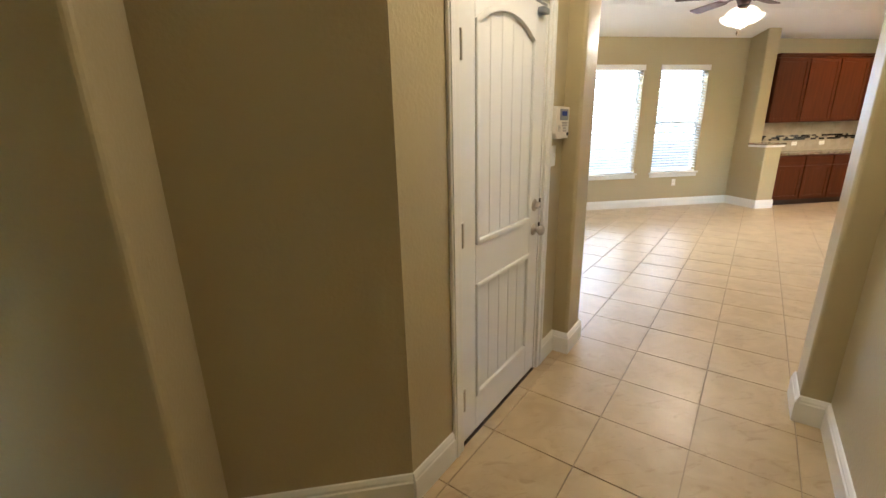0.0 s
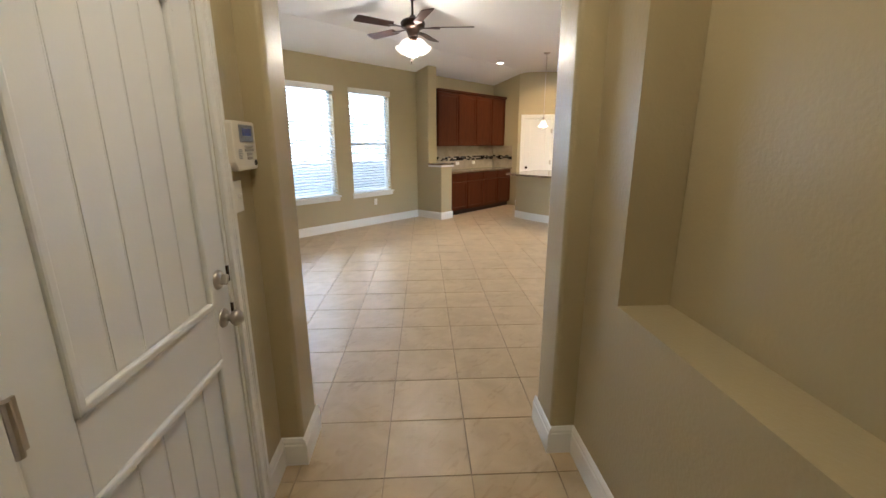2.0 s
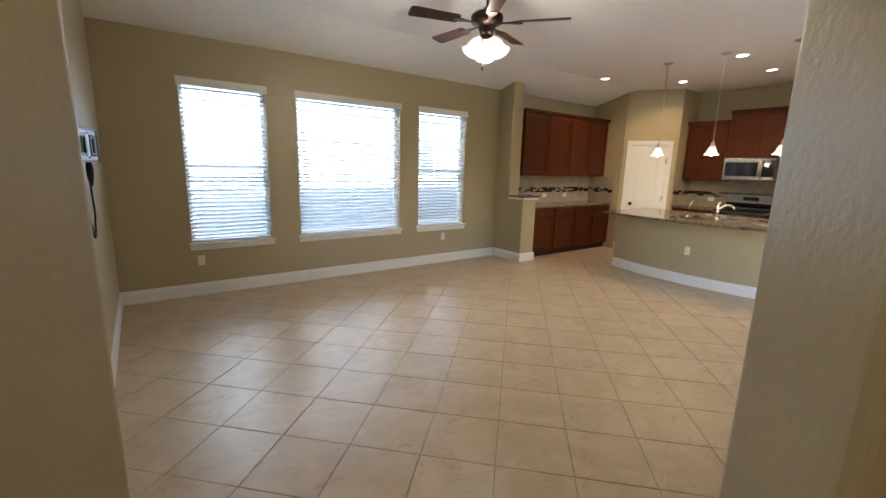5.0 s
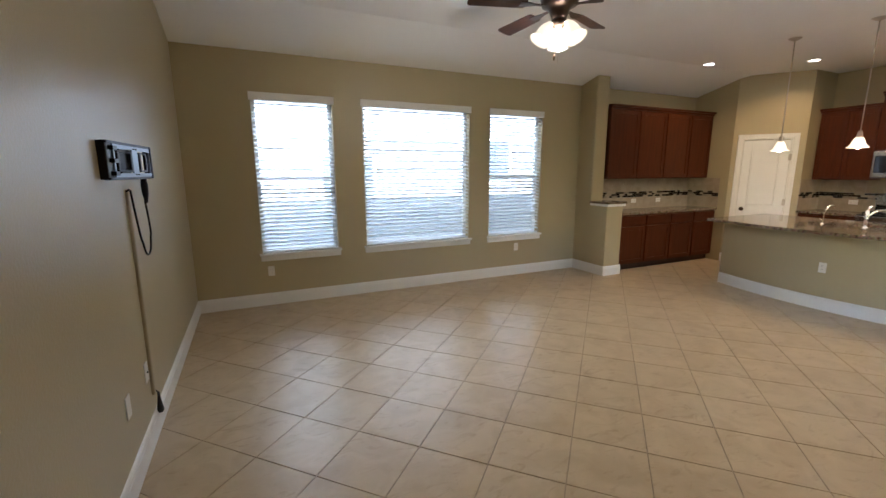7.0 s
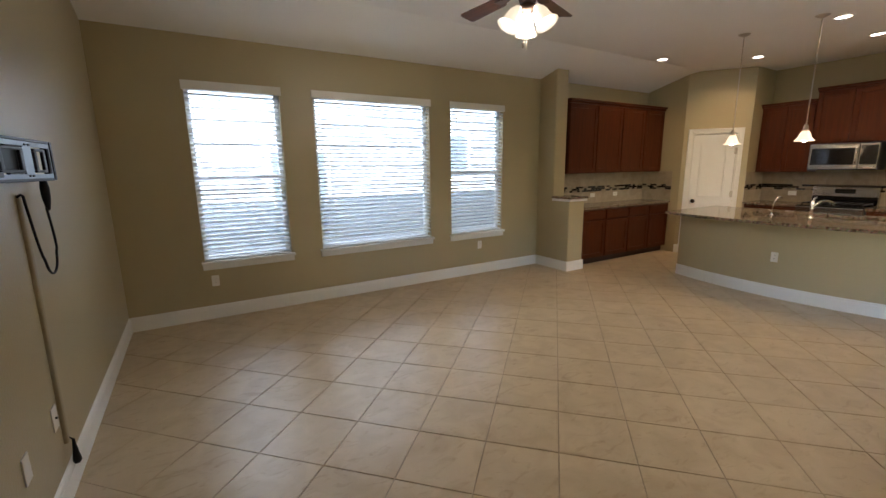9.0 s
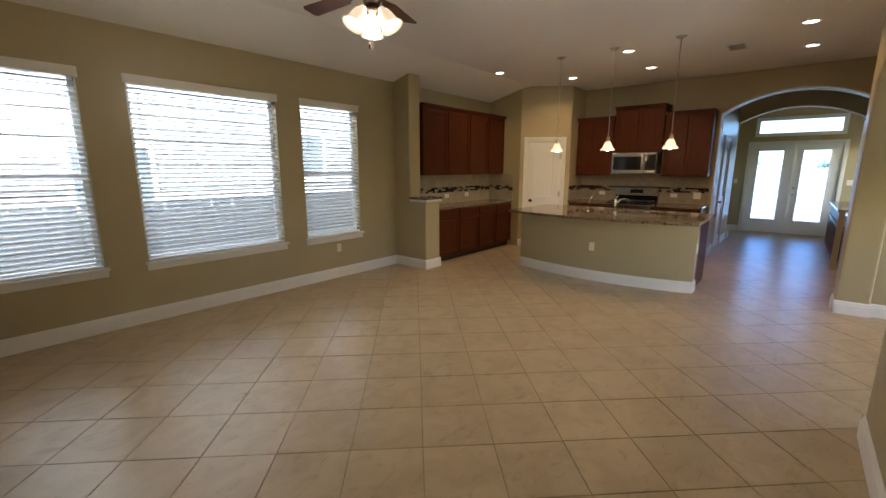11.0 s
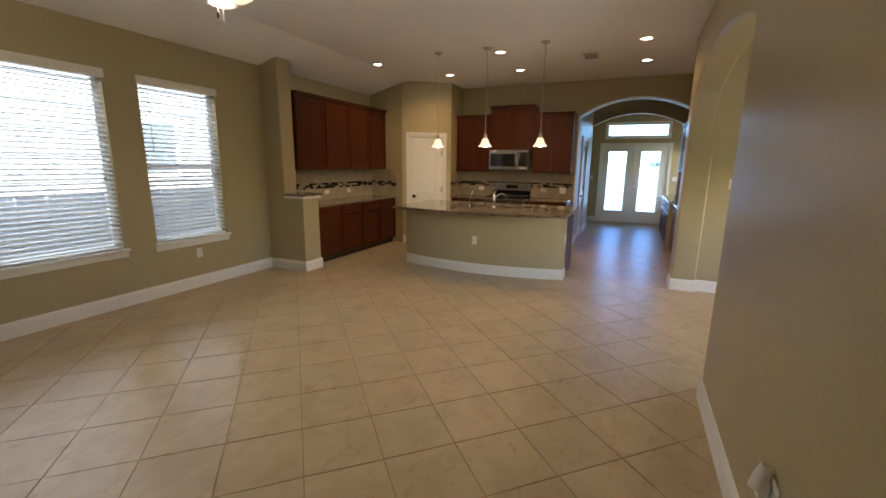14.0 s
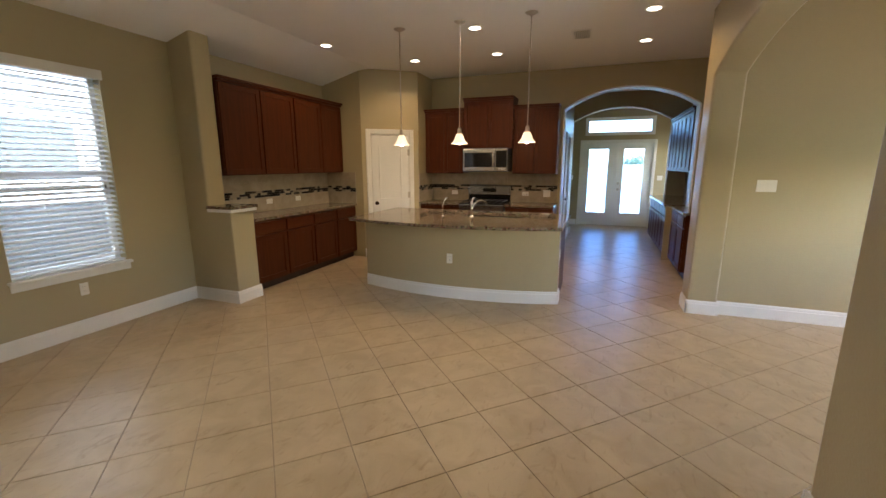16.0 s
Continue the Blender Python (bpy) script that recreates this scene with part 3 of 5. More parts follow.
# ---- windows and blinds ----
def window(i, x0, x1, rail):
    w = thing("window_%d" % i, pose(x0, Y_W, W_Z0), "white vinyl window with a painted wooden sill", "window", kind="structure")
    wd, ht = x1 - x0, W_Z1 - W_Z0
    bm = bmesh.new()
    f = 0.045
    for b in ((0, 0, f, ht), (wd - f, 0, wd, ht), (f, 0, wd - f, f), (f, ht - f, wd - f, ht)):
        box(b[0], 0.09, b[1], b[2], 0.14, b[3], 0.004, bm)
    part("window_frame", bm, VINYL, w)
    if rail:
        part("meeting_rail", box(f, 0.095, ht * 0.47, wd - f, 0.135, ht * 0.47 + 0.05, 0.004), VINYL, w)
        spans = ((f, ht * 0.47), (ht * 0.47 + 0.05, ht - f))
    else:
        spans = ((f, ht - f),)
    for a, b in spans:
        p = part("pane", box(f, 0.112, a, wd - f, 0.118, b), GLASS, w)
        p.visible_shadow = False
    bm = box(-0.03, -0.05, -0.022, wd + 0.03, 0.09, 0.004, 0.006)
    part("window_sill", bm, TRIM, w)
    part("apron", box(-0.02, -0.018, -0.085, wd + 0.02, 0.0, -0.022, 0.004), TRIM, w)


SLAT_PITCH, SLAT_W, TILT_S = 0.0465, 0.05, 22


def slat_mesh(wd):
    bm = bmesh.new()
    rows = []
    for k in range(5):
        o = (k / 4 - 0.5) * SLAT_W
        c = 0.0022 * (1 - (2 * k / 4 - 1) ** 2)
        rows.append(((0.006, o, c), (wd - 0.006, o, c)))
    top = [[bm.verts.new((p[0], p[1], p[2] + 0.0014)) for p in r] for r in rows]
    bot = [[bm.verts.new((p[0], p[1], p[2] - 0.0014)) for p in r] for r in rows]
    for k in range(4):
        bm.faces.new((top[k][0], top[k][1], top[k + 1][1], top[k + 1][0]))
        bm.faces.new((bot[k][0], bot[k + 1][0], bot[k + 1][1], bot[k][1]))
    for k in (0, 4):
        bm.faces.new((top[k][0], bot[k][0], bot[k][1], top[k][1]))
    for e in (0, 1):
        bm.faces.new([top[k][e] for k in range(5)] + [bot[k][e] for k in range(4, -1, -1)])
    bmesh.ops.recalc_face_normals(bm, faces=bm.faces[:])
    me = bpy.data.meshes.new("slat")
    bm.to_mesh(me)
    bm.free()
    me.materials.append(SLAT)
    return me


def blind(x0, x1, cords):
    b = thing("window_blind", pose(x0, Y_W, W_Z0), "white horizontal slatted blind, lowered with its slats tilted open", "blind", "blinds in the room windows")
    wd, ht = x1 - x0, W_Z1 - W_Z0
    part("valance", box(-0.018, -0.022, ht - 0.055, wd + 0.018, -0.004, ht + 0.03, 0.004), TRIM, b)
    part("headrail", box(0.004, 0.0, ht - 0.05, wd - 0.004, 0.06, ht - 0.004, 0.003), SLAT, b)
    me = slat_mesh(wd)
    z, n = ht - 0.085, 0
    while z > 0.05:
        s = new("slat", me)
        s.parent = b
        s.matrix_local = pose(0, 0.032, z, TILT_S + random.uniform(-0.35, 0.35), 0, 0)
        z -= SLAT_PITCH
    part("bottom_rail", box(0.006, 0.010, 0.008, wd - 0.006, 0.054, 0.026, 0.004), SLAT, b)
    for x in cords:
        for y in (0.006, 0.058):
            part("ladder_cord", tube([(x, y, 0.02), (x, y, ht - 0.05)], 0.0011, 5), CORDM, b)
    part("tilt_wand", tube([(0.09, -0.002, ht - 0.06), (0.085, -0.004, ht - 0.75)], 0.0035, 6), CORDM, b)
    part("lift_cord", tube([(wd - 0.09, -0.001, ht - 0.06), (wd - 0.09, -0.002, ht - 1.0)], 0.0012, 5), CORDM, b)
    part("cord_tassel", lathe([(0.0, 0.0), (0.006, -0.002), (0.009, -0.03), (0.0, -0.034)], 8, None, pose(wd - 0.09, -0.002, ht - 1.0)), GREYP, b)


for i, (a, b) in enumerate(WINDOWS):
    window(i + 1, a, b, i != 1)
    w = b - a
    blind(a, b, (0.13, w - 0.13) if w < 1.2 else (0.13, w * 0.37, w * 0.63, w - 0.13))


# ---- doors ----
def casing(name, width, height, m, face=0.0, label="white moulded door casing"):
    """Trim round an opening that starts at x = 0; it stands out to -y."""
    t = thing(name, m, label, "door trim", kind="structure")
    w = 0.068
    for nm, b in (("side_casing", (-w, 0, 0, height + w)), ("side_casing", (width, 0, width + w, height + w)), ("head_casing", (0, height, width, height + w))):
        if nm == "head_casing":
            bm = box(b[0], -0.016, b[1], b[2], 0, b[3], 0.003)
            box(b[0], -0.021, b[1] + w * 0.6, b[2], -0.014, b[3] - 0.008, 0.002, bm)
        else:
            bm = box(b[0], -0.016, 0.0, b[2], 0, b[3], 0.003)
            lo = b[0] + (0.008 if b[0] < 0 else w * 0.6)
            box(lo, -0.021, 0.0, lo + w * 0.32, -0.014, b[3] - 0.008, 0.002, bm)
            box(b[0] + w * 0.42, -0.019, 0.0, b[0] + w * 0.5, -0.014, b[3] - 0.03, 0.0015, bm)
        part(nm, bm, TRIM, t)
    bm = box(0, 0, 0, 0.018, 0.11, height, 0)
    box(width - 0.018, 0, 0, width, 0.11, height, 0, bm)
    box(0.018, 0, height - 0.018, width - 0.018, 0.11, height, 0, bm)
    part("jamb", bm, TRIM, t)
    return t


def panel_outline(x0, x1, z0, z1, rise):
    pts = [(x0, z0), (x1, z0), (x1, z1)]
    if rise:
        half = (x1 - x0) / 2
        rad = (half * half + rise * rise) / (2 * rise)
        for k in range(1, 14):
            x = x1 - (x1 - x0) * k / 14
            pts.append((x, z1 + rise - rad + math.sqrt(rad * rad - (x - x0 - half) ** 2)))
    pts.append((x0, z1))
    return pts


def two_panel_door(name, width, height, m, label, planks=5, hinge_left=True, deadbolt=True, knob_z=0.91, metal=None, hinges=True):
    """An arch-top two-panel plank door whose face is at y = 0.004 and looks to -y."""
    metal = metal or NICKEL
    d = thing(name, m, label, "door", kind="structure")
    g, th = 0.004, 0.036
    x0, x1 = 0.018 + g, width - 0.018 - g
    top = height - 0.018 - 0.010
    part("door_leaf", box(x0, 0.012, 0.012, x1, 0.012 + th, top, 0.002), DOORW, d)
    st = 0.115
    px0, px1 = x0 + st, x1 - st
    lo, up = (0.20, 0.785), (0.965, top - 0.165)
    # stiles and rails stand proud of the panels
    f = 0.012
    y0 = 0.004
    bm = box(x0, y0, 0.012, px0, f + 0.001, top, 0.003)
    box(px1, y0, 0.012, x1, f + 0.001, top, 0.003, bm)
    box(px0, y0, 0.012, px1, f + 0.001, lo[0], 0.003, bm)
    box(px0, y0, lo[1], px1, f + 0.001, up[0], 0.003, bm)
    rise = 0.09
    half = (px1 - px0) / 2
    rad = (half * half + rise * rise) / (2 * rise)
    arc = []
    for k in range(15):
        x = px0 + (px1 - px0) * k / 14
        arc.append((x, up[1] + rise - rad + math.sqrt(rad * rad - (x - px0 - half) ** 2)))
    turn = Matrix(((1, 0, 0, 0), (0, 0, -1, f + 0.001), (0, 1, 0, 0), (0, 0, 0, 1)))
    prism([*arc, (px1, top), (px0, top)], 0, f + 0.001 - y0, bm, turn)
    part("stiles_and_rails", bm, DOORW, d)
    bm = bmesh.new()
    for a in (lo, up):
        for s in ((px0, a[0], px0 + 0.024, a[1]), (px1 - 0.024, a[0], px1, a[1])):
            box(s[0], -0.006, s[1], s[2], 0.013, s[3], 0.006, bm)
        box(px0, -0.006, a[0], px1, 0.013, a[0] + 0.024, 0.006, bm)
    box(px0, -0.006, lo[1] - 0.024, px1, 0.013, lo[1], 0.006, bm)
    for (xa, za), (xb, zb) in zip(arc, arc[1:]):
        prism([(xa, za - 0.024), (xb, zb - 0.024), (xb, zb), (xa, za)], 0, 0.0190, bm, turn)
    part("panel_moulding", bm, DOORW, d)
    n = planks
    for a, arched in ((lo, False), (up, True)):
        for k in range(n):
            s0 = px0 + 0.027 + (px1 - px0 - 0.054) * k / n + 0.003
            s1 = px0 + 0.027 + (px1 - px0 - 0.054) * (k + 1) / n - 0.003
            mid = (s0 + s1) / 2
            zt = a[1] - 0.018
            if arched:
                zt += rise - rad + math.sqrt(rad * rad - (max(abs(s0 - px0 - half), abs(s1 - px0 - half))) ** 2)
            part("plank", box(s0, 0.0102, a[0] + 0.028, s1, 0.0125, zt - 0.012, 0.002), DOORW, d)
    side = 1 if hinge_left else -1
    kx = (x1 - 0.065) if hinge_left else (x0 + 0.065)
    out = Matrix(((1, 0, 0, 0), (0, 0, -1, 0.004), (0, 1, 0, 0), (0, 0, 0, 1)))
    knob = part("door_knob", lathe([(0.0, 0.064), (0.018, 0.062), (0.028, 0.052), (0.029, 0.042), (0.022, 0.032), (0.012, 0.026), (0.011, 0.010), (0.030, 0.008), (0.033, 0.002), (0.033, 0.0)], 24, None, pose(kx, 0, knob_z) @ out), metal, d, "satin metal knob", True)
    if deadbolt:
        bm = lathe([(0.0, 0.012), (0.024, 0.012), (0.032, 0.006), (0.033, 0.0)], 24, None, pose(kx, 0, knob_z + 0.135) @ out)
        part("deadbolt", bm, metal, d, "satin deadbolt with a thumb turn", True)
        part("thumb_turn", box(-0.006, -0.03, -0.018, 0.006, -0.006, 0.018, 0.004, None, pose(kx, 0, knob_z + 0.135, 0, 35, 0)), metal, d)
        for z in (knob_z, knob_z + 0.135):
            part("strike_plate", box((x1 if hinge_left else x0) - 0.001, -0.001, z - 0.028, (x1 if hinge_left else x0) + 0.012, 0.010, z + 0.028, 0.001), BRONZE, d)
    if hinges:
        hx = x0 - 0.004 if hinge_left else x1 + 0.004
        for z in (0.25, 1.035, 1.745):
            bm = tube([(hx, -0.004, z - 0.052), (hx, -0.004, z + 0.052)], 0.0085, 10)
            box(hx - 0.024, -0.001, z - 0.05, hx + 0.022, 0.006, z + 0.05, 0, bm)
            part("hinge", bm, NICKEL, d)
    return d


def hall_pose(u, v, turn):
    p = H(u, v)
    return pose(p.x, p.y, 0, 0, 0, turn)


door_w = DU1 - DU0
casing("door_casing", door_w, DZ, hall_pose(DU0, HW, 45))
two_panel_door("door_1", door_w, DZ, hall_pose(DU0, HW, 45), "closed white two-panel plank door with nickel knob and deadbolt")
structure(link("threshold", box(DU0 + 0.02, HW - 0.005, -0.004, DU1 - 0.02, HW + 0.08, 0.010, 0.002, None, HALL), BRONZE), "dark bronze door threshold", "threshold")
structure(link("wall_garage", box(DU0 - 0.3, 1.70, 0, DU1 + 0.2, 1.72, 2.3, 0, None, HALL), DARKWALL), "dark garage wall behind the closed door", "wall")
sensor = thing("door_sensor", hall_pose(DU1 - 0.10, HW, 45), "small grey door contact sensor on the door top", "sensor")
part("body", box(-0.035, -0.03, DZ - 0.075, 0.035, 0.003, DZ - 0.05, 0.003), GREYP, sensor)

pang = math.degrees(math.atan2(PD.y, PD.x))
pp = PA + pn * PDOOR[0]
casing("door_casing", PDOOR[1] - PDOOR[0], 2.045, pose(pp.x, pp.y, 0, 0, 0, pang))
two_panel_door("door_2", PDOOR[1] - PDOOR[0], 2.045, pose(pp.x, pp.y, 0, 0, 0, pang), "closed white two-panel pantry door with dark knob", planks=1, hinge_left=False, deadbolt=False, metal=BRONZE)
casing("door_casing", LDOOR[1] - LDOOR[0], 2.05, pose(LDOOR[0], 3.95, 0))
two_panel_door("door_3", LDOOR[1] - LDOOR[0], 2.05, pose(LDOOR[0], 3.95, 0), "closed white panel door in the passage", planks=1, hinge_left=False, deadbolt=False)

# patio doors with a transom above
pd = thing("door_4", pose(X_F, FD[1], 0, 0, 0, -90), "pair of closed white glazed patio doors", "door", kind="structure")
w = FD[1] - FD[0]
bm = box(-0.07, -0.018, 0, 0, 0, FD[2] + 0.07, 0.004)
box(w, -0.018, 0, w + 0.07, 0, FD[2] + 0.07, 0.004, bm)
box(0, -0.018, FD[2], w, 0, FD[2] + 0.07, 0.004, bm)
part("door_casing", bm, TRIM, pd)
for k in range(2):
    a, b = (0.001, w / 2 - 0.003) if k == 0 else (w / 2 + 0.003, w - 0.001)
    ga, gb = (a + 0.145, b - 0.185) if k == 0 else (a + 0.145, b - 0.185)
    bm = bmesh.new()
    for q in ((a, 0.02, ga, FD[2] - 0.002), (gb, 0.02, b, FD[2] - 0.002), (ga, 0.02, gb, 0.33), (ga, 1.93, gb, FD[2] - 0.002)):
        box(q[0], 0.02, q[1], q[2], 0.06, q[3], 0.002, bm)
    leaf = part("door_leaf", bm, DOORW, pd)
    bm = bmesh.new()
    for q in ((ga - 0.02, 0.31, ga + 0.008, 1.95), (gb - 0.008, 0.31, gb + 0.02, 1.95), (ga, 0.31, gb, 0.338), (ga, 1.922, gb, 1.95)):
        box(q[0], 0.012, q[1], q[2], 0.0205, q[3], 0.003, bm)
    part("glazing_bead", bm, DOORW, leaf)
    g = part("pane", box(ga, 0.036, 0.33, gb, 0.042, 1.93), PATIOGLASS, leaf)
    g.visible_shadow = False
part("astragal", box(w / 2 - 0.02, 0.008, 0.02, w / 2 + 0.02, 0.0195, 2.05, 0.003), DOORW, pd)
turn90 = Matrix(((1, 0, 0, 0), (0, 0, -1, 0.02), (0, 1, 0, 0), (0, 0, 0, 1)))
for z in (0.93, 1.08):
    part("door_knob" if z < 1 else "deadbolt", lathe([(0.0, 0.06), (0.022, 0.055), (0.026, 0.042), (0.011, 0.028), (0.011, 0.01), (0.03, 0.006), (0.03, 0)] if z < 1 else [(0, 0.015), (0.025, 0.014), (0.03, 0)], 16, None, pose(w / 2 + 0.07, 0, z) @ turn90), NICKEL, pd, "satin metal knob", True)
part("sill", box(0, -0.02, 0.0, w, 0.12, 0.02, 0.004), NICKEL, pd)
tr = thing("window_4", pose(X_F, 3.70, 2.30, 0, 0, -90), "white transom window over the patio doors", "window", kind="structure")
bm = bmesh.new()
for q in ((-0.05, -0.05, 0.03, 0.38), (1.45, -0.05, 1.53, 0.38), (0.03, -0.05, 1.45, 0.03), (0.03, 0.30, 1.45, 0.38)):
    box(q[0], -0.014, q[1], q[2], 0.05, q[3], 0.003, bm)
part("window_frame", bm, TRIM, tr)
g = part("pane", box(0.03, 0.03, 0.03, 1.45, 0.036, 0.30), PATIOGLASS, tr)
g.visible_shadow = False


# ---- kitchen cabinets ----
def shaker(x0, z0, x1, z1, y=0.0, rail=0.058):
    """A framed door or drawer front whose back is at y and that stands out to -y."""
    bm = box(x0, y - 0.019, z0, x0 + rail, y, z1, 0.002)
    box(x1 - rail, y - 0.019, z0, x1, y, z1, 0.002, bm)
    box(x0 + rail, y - 0.019, z0, x1 - rail, y, z0 + rail, 0.002, bm)
    box(x0 + rail, y - 0.019, z1 - rail, x1 - rail, y, z1, 0.002, bm)
    box(x0 + rail, y - 0.010, z0 + rail, x1 - rail, y, z1 - rail, 0, bm)
    return bm


def base_cabinet(width, m, label, doors=1, drawers=1, depth=0.6, height=0.873, group="base cabinets"):
    c = thing("base_cabinet", m, label, "cabinet", group)
    part("body", box(0.001, 0, 0.10, width - 0.001, depth, height), CHERRY, c)
    part("toe_kick", box(0.001, 0.06, 0, width - 0.001, depth, 0.10), TOE, c)
    g = 0.012
    dw = (width - g * (doors + 1)) / doors
    top = height - 0.02
    low = 0.115
    if drawers:
        for k in range(doors if doors == drawers else 1):
            n = doors if doors == drawers else 1
            ww = (width - g * (n + 1)) / n
            part("drawer_front", box(g + k * (ww + g), -0.019, top - 0.145, g + k * (ww + g) + ww, 0, top, 0.004), CHERRYH, c)
        top -= 0.165
    for k in range(doors):
        a = g + k * (dw + g)
        part("door", shaker(a, low, a + dw, top), CHERRY, c)
    return c


def wall_cabinet(width, z0, z1, m, label, doors=1, depth=0.325, group="wall cabinets", crown=True):
    c = thing("wall_cabinet", m, label, "cabinet", group)
    part("body", box(0.001, 0, z0, width - 0.001, depth, z1), CHERRY, c)
    g = 0.010
    dw = (width - g * (doors + 1)) / doors
    for k in range(doors):
        a = g + k * (dw + g)
        part("door", shaker(a, z0 + 0.012, a + dw, z1 - 0.012), CHERRY, c)
    if crown:
        bm = box(-0.004, -0.03, z1 - 0.002, width + 0.004, depth, z1 + 0.028, 0.004)
        box(-0.008, -0.055, z1 + 0.028, width + 0.008, depth, z1 + 0.058, 0.006, bm)
        part("crown_moulding", bm, CHERRYH, c)
    return c


CH = "dark cherry wood"
CZ = 0.875
xs = [6.95, 7.53, 8.10, 8.66, 9.21]
for a, b in zip(xs, xs[1:]):
    base_cabinet(b - a, pose(a, 7.17, 0), CH + " base cabinet with one drawer and door", depth=0.525)
us = [6.84, 7.46, 8.07, 8.66, 9.20]
for a, b in zip(us, us[1:]):
    wall_cabinet(b - a, 1.42, 2.455, pose(a, 7.37, 0), CH + " wall cabinet with a framed door")


def counter(name, pts, z0, z1, label, bevel=0.008):
    ob = link(name, prism(pts, z0, z1, bevel=bevel), GRANITE)
    return tagged(ob, label, "countertop")


counter("countertop", [(6.932, 7.135), (9.218, 7.135), (9.218, 7.698), (6.932, 7.698)], CZ, CZ + 0.035, "speckled brown granite countertop on the cherry cabinets")
counter("half_wall_cap", rounded([(6.545, 7.01), (6.935, 7.01), (6.935, 7.13), (6.90, 7.13), (6.90, 7.376), (6.545, 7.376)], [0.02, 0.02, 0, 0, 0, 0]), 1.065, 1.097, "speckled granite cap on the half wall")
bm = box(6.555, 7.025, 1.03, 6.918, 7.376, 1.065, 0.006)
tagged(link("cap_trim", bm, TRIM), "white trim under the granite cap", "trim", kind="structure")

# range wall: x runs along -y from the pantry side
RB = lambda y, x=9.82: pose(x, y, 0, 0, 0, -90)
base_cabinet(0.70, RB(6.23), CH + " base cabinet beside the range", doors=1, depth=0.598)
base_cabinet(0.76, RB(4.745), CH + " base cabinet beside the range", doors=2, drawers=2, depth=0.598)
counter("countertop", [(9.785, 5.53), (10.418, 5.53), (10.418, 6.248), (9.785, 6.248)], CZ, CZ + 0.035, "speckled brown granite countertop beside the range")
counter("countertop", [(9.785, 3.975), (10.418, 3.975), (10.418, 4.752), (9.785, 4.752)], CZ, CZ + 0.035, "speckled brown granite countertop beside the range")
wall_cabinet(0.70, 1.395, 2.41, RB(6.24, 10.095), CH + " wall cabinet with two framed doors", doors=2)
wall_cabinet(0.83, 1.81, 2.555, RB(5.53, 10.06), CH + " raised cabinet over the microwave", doors=2, depth=0.36)
wall_cabinet(0.70, 1.395, 2.41, RB(4.695, 10.095), CH + " wall cabinet with two framed doors", doors=2)

# microwave over the range
mw = thing("microwave", RB(5.53, 10.02) @ pose(0, 0, 0.143) @ Matrix.Diagonal((1, 1, 0.89, 1)), "stainless over-range microwave with black glass door", "microwave")
part("body", box(0.002, 0.022, 1.445, 0.756, 0.398, 1.862, 0.004), GREYP, mw)
part("door_frame", box(0.002, 0, 1.455, 0.555, 0.022, 1.855, 0.006), STEEL, mw)
part("door_window", box(0.03, -0.004, 1.525, 0.512, 0.004, 1.79, 0.01), BLACKG, mw)
part("control_panel", box(0.560, 0, 1.455, 0.756, 0.022, 1.855, 0.006), STEEL, mw)
part("display", box(0.572, -0.003, 1.525, 0.750, 0.004, 1.825, 0.004), BLACKG, mw)
for k in range(3):
    part("button", box(0.62 + k * 0.035, -0.004, 1.485, 0.645 + k * 0.035, 0.003, 1.50, 0.001), PLASTIC, mw)
part("door_handle", tube([(0.535, 0.0, 1.53), (0.535, -0.032, 1.55), (0.535, -0.032, 1.76), (0.535, 0.0, 1.78)], 0.010, 10), STEEL, mw, smooth=True)
part("vent_grille", box(0.01, 0.03, 1.440, 0.75, 0.36, 1.448), BLACKP, mw)

# range
rg = thing("range", RB(5.52, 9.78), "stainless steel gas range with black cooktop", "range")
part("body", box(0.003, 0.03, 0.0, 0.757, 0.637, 0.90), BLACKP, rg)
part("oven_door", box(0.006, 0.0, 0.20, 0.754, 0.03, 0.76, 0.006), STEEL, rg)
part("oven_window", box(0.12, -0.003, 0.33, 0.64, 0.005, 0.62, 0.006), BLACKG, rg)
part("oven_handle", tube([(0.06, 0.0, 0.71), (0.06, -0.045, 0.71), (0.70, -0.045, 0.71), (0.70, 0.0, 0.71)], 0.011, 10), STEEL, rg, smooth=True)
part("control_strip", box(0.003, -0.005, 0.79, 0.757, 0.04, 0.90, 0.008), STEEL, rg)
for k in range(5):
    part("burner_knob", lathe([(0, -0.032), (0.018, -0.03), (0.021, 0.0)], 14, None, pose(0.10 + k * 0.14, -0.004, 0.845, -90, 0, 0) @ pose(0, 0, 0, 180, 0, 0)), STEEL, rg)
part("storage_drawer", box(0.006, 0.004, 0.03, 0.754, 0.03, 0.185, 0.005), STEEL, rg)
part("cooktop", box(0.003, 0.03, 0.90, 0.757, 0.57, 0.915, 0.004), BLACKG, rg)
for gx in (0.20, 0.56):
    bm = bmesh.new()
    for k in range(4):
        box(gx - 0.16, 0.09 + k * 0.14, 0.935, gx + 0.16, 0.104 + k * 0.14, 0.95, 0.003, bm)
        box(gx - 0.16 + k * 0.102, 0.09, 0.935, gx - 0.146 + k * 0.102, 0.524, 0.95, 0.003, bm)
    for sx in (-0.153, 0.153):
        for sy in (0.097, 0.517):
            box(gx + sx - 0.007, sy - 0.007, 0.914, gx + sx + 0.007, sy + 0.007, 0.94, 0, bm)
    part("grate", bm, BLACKM, rg)
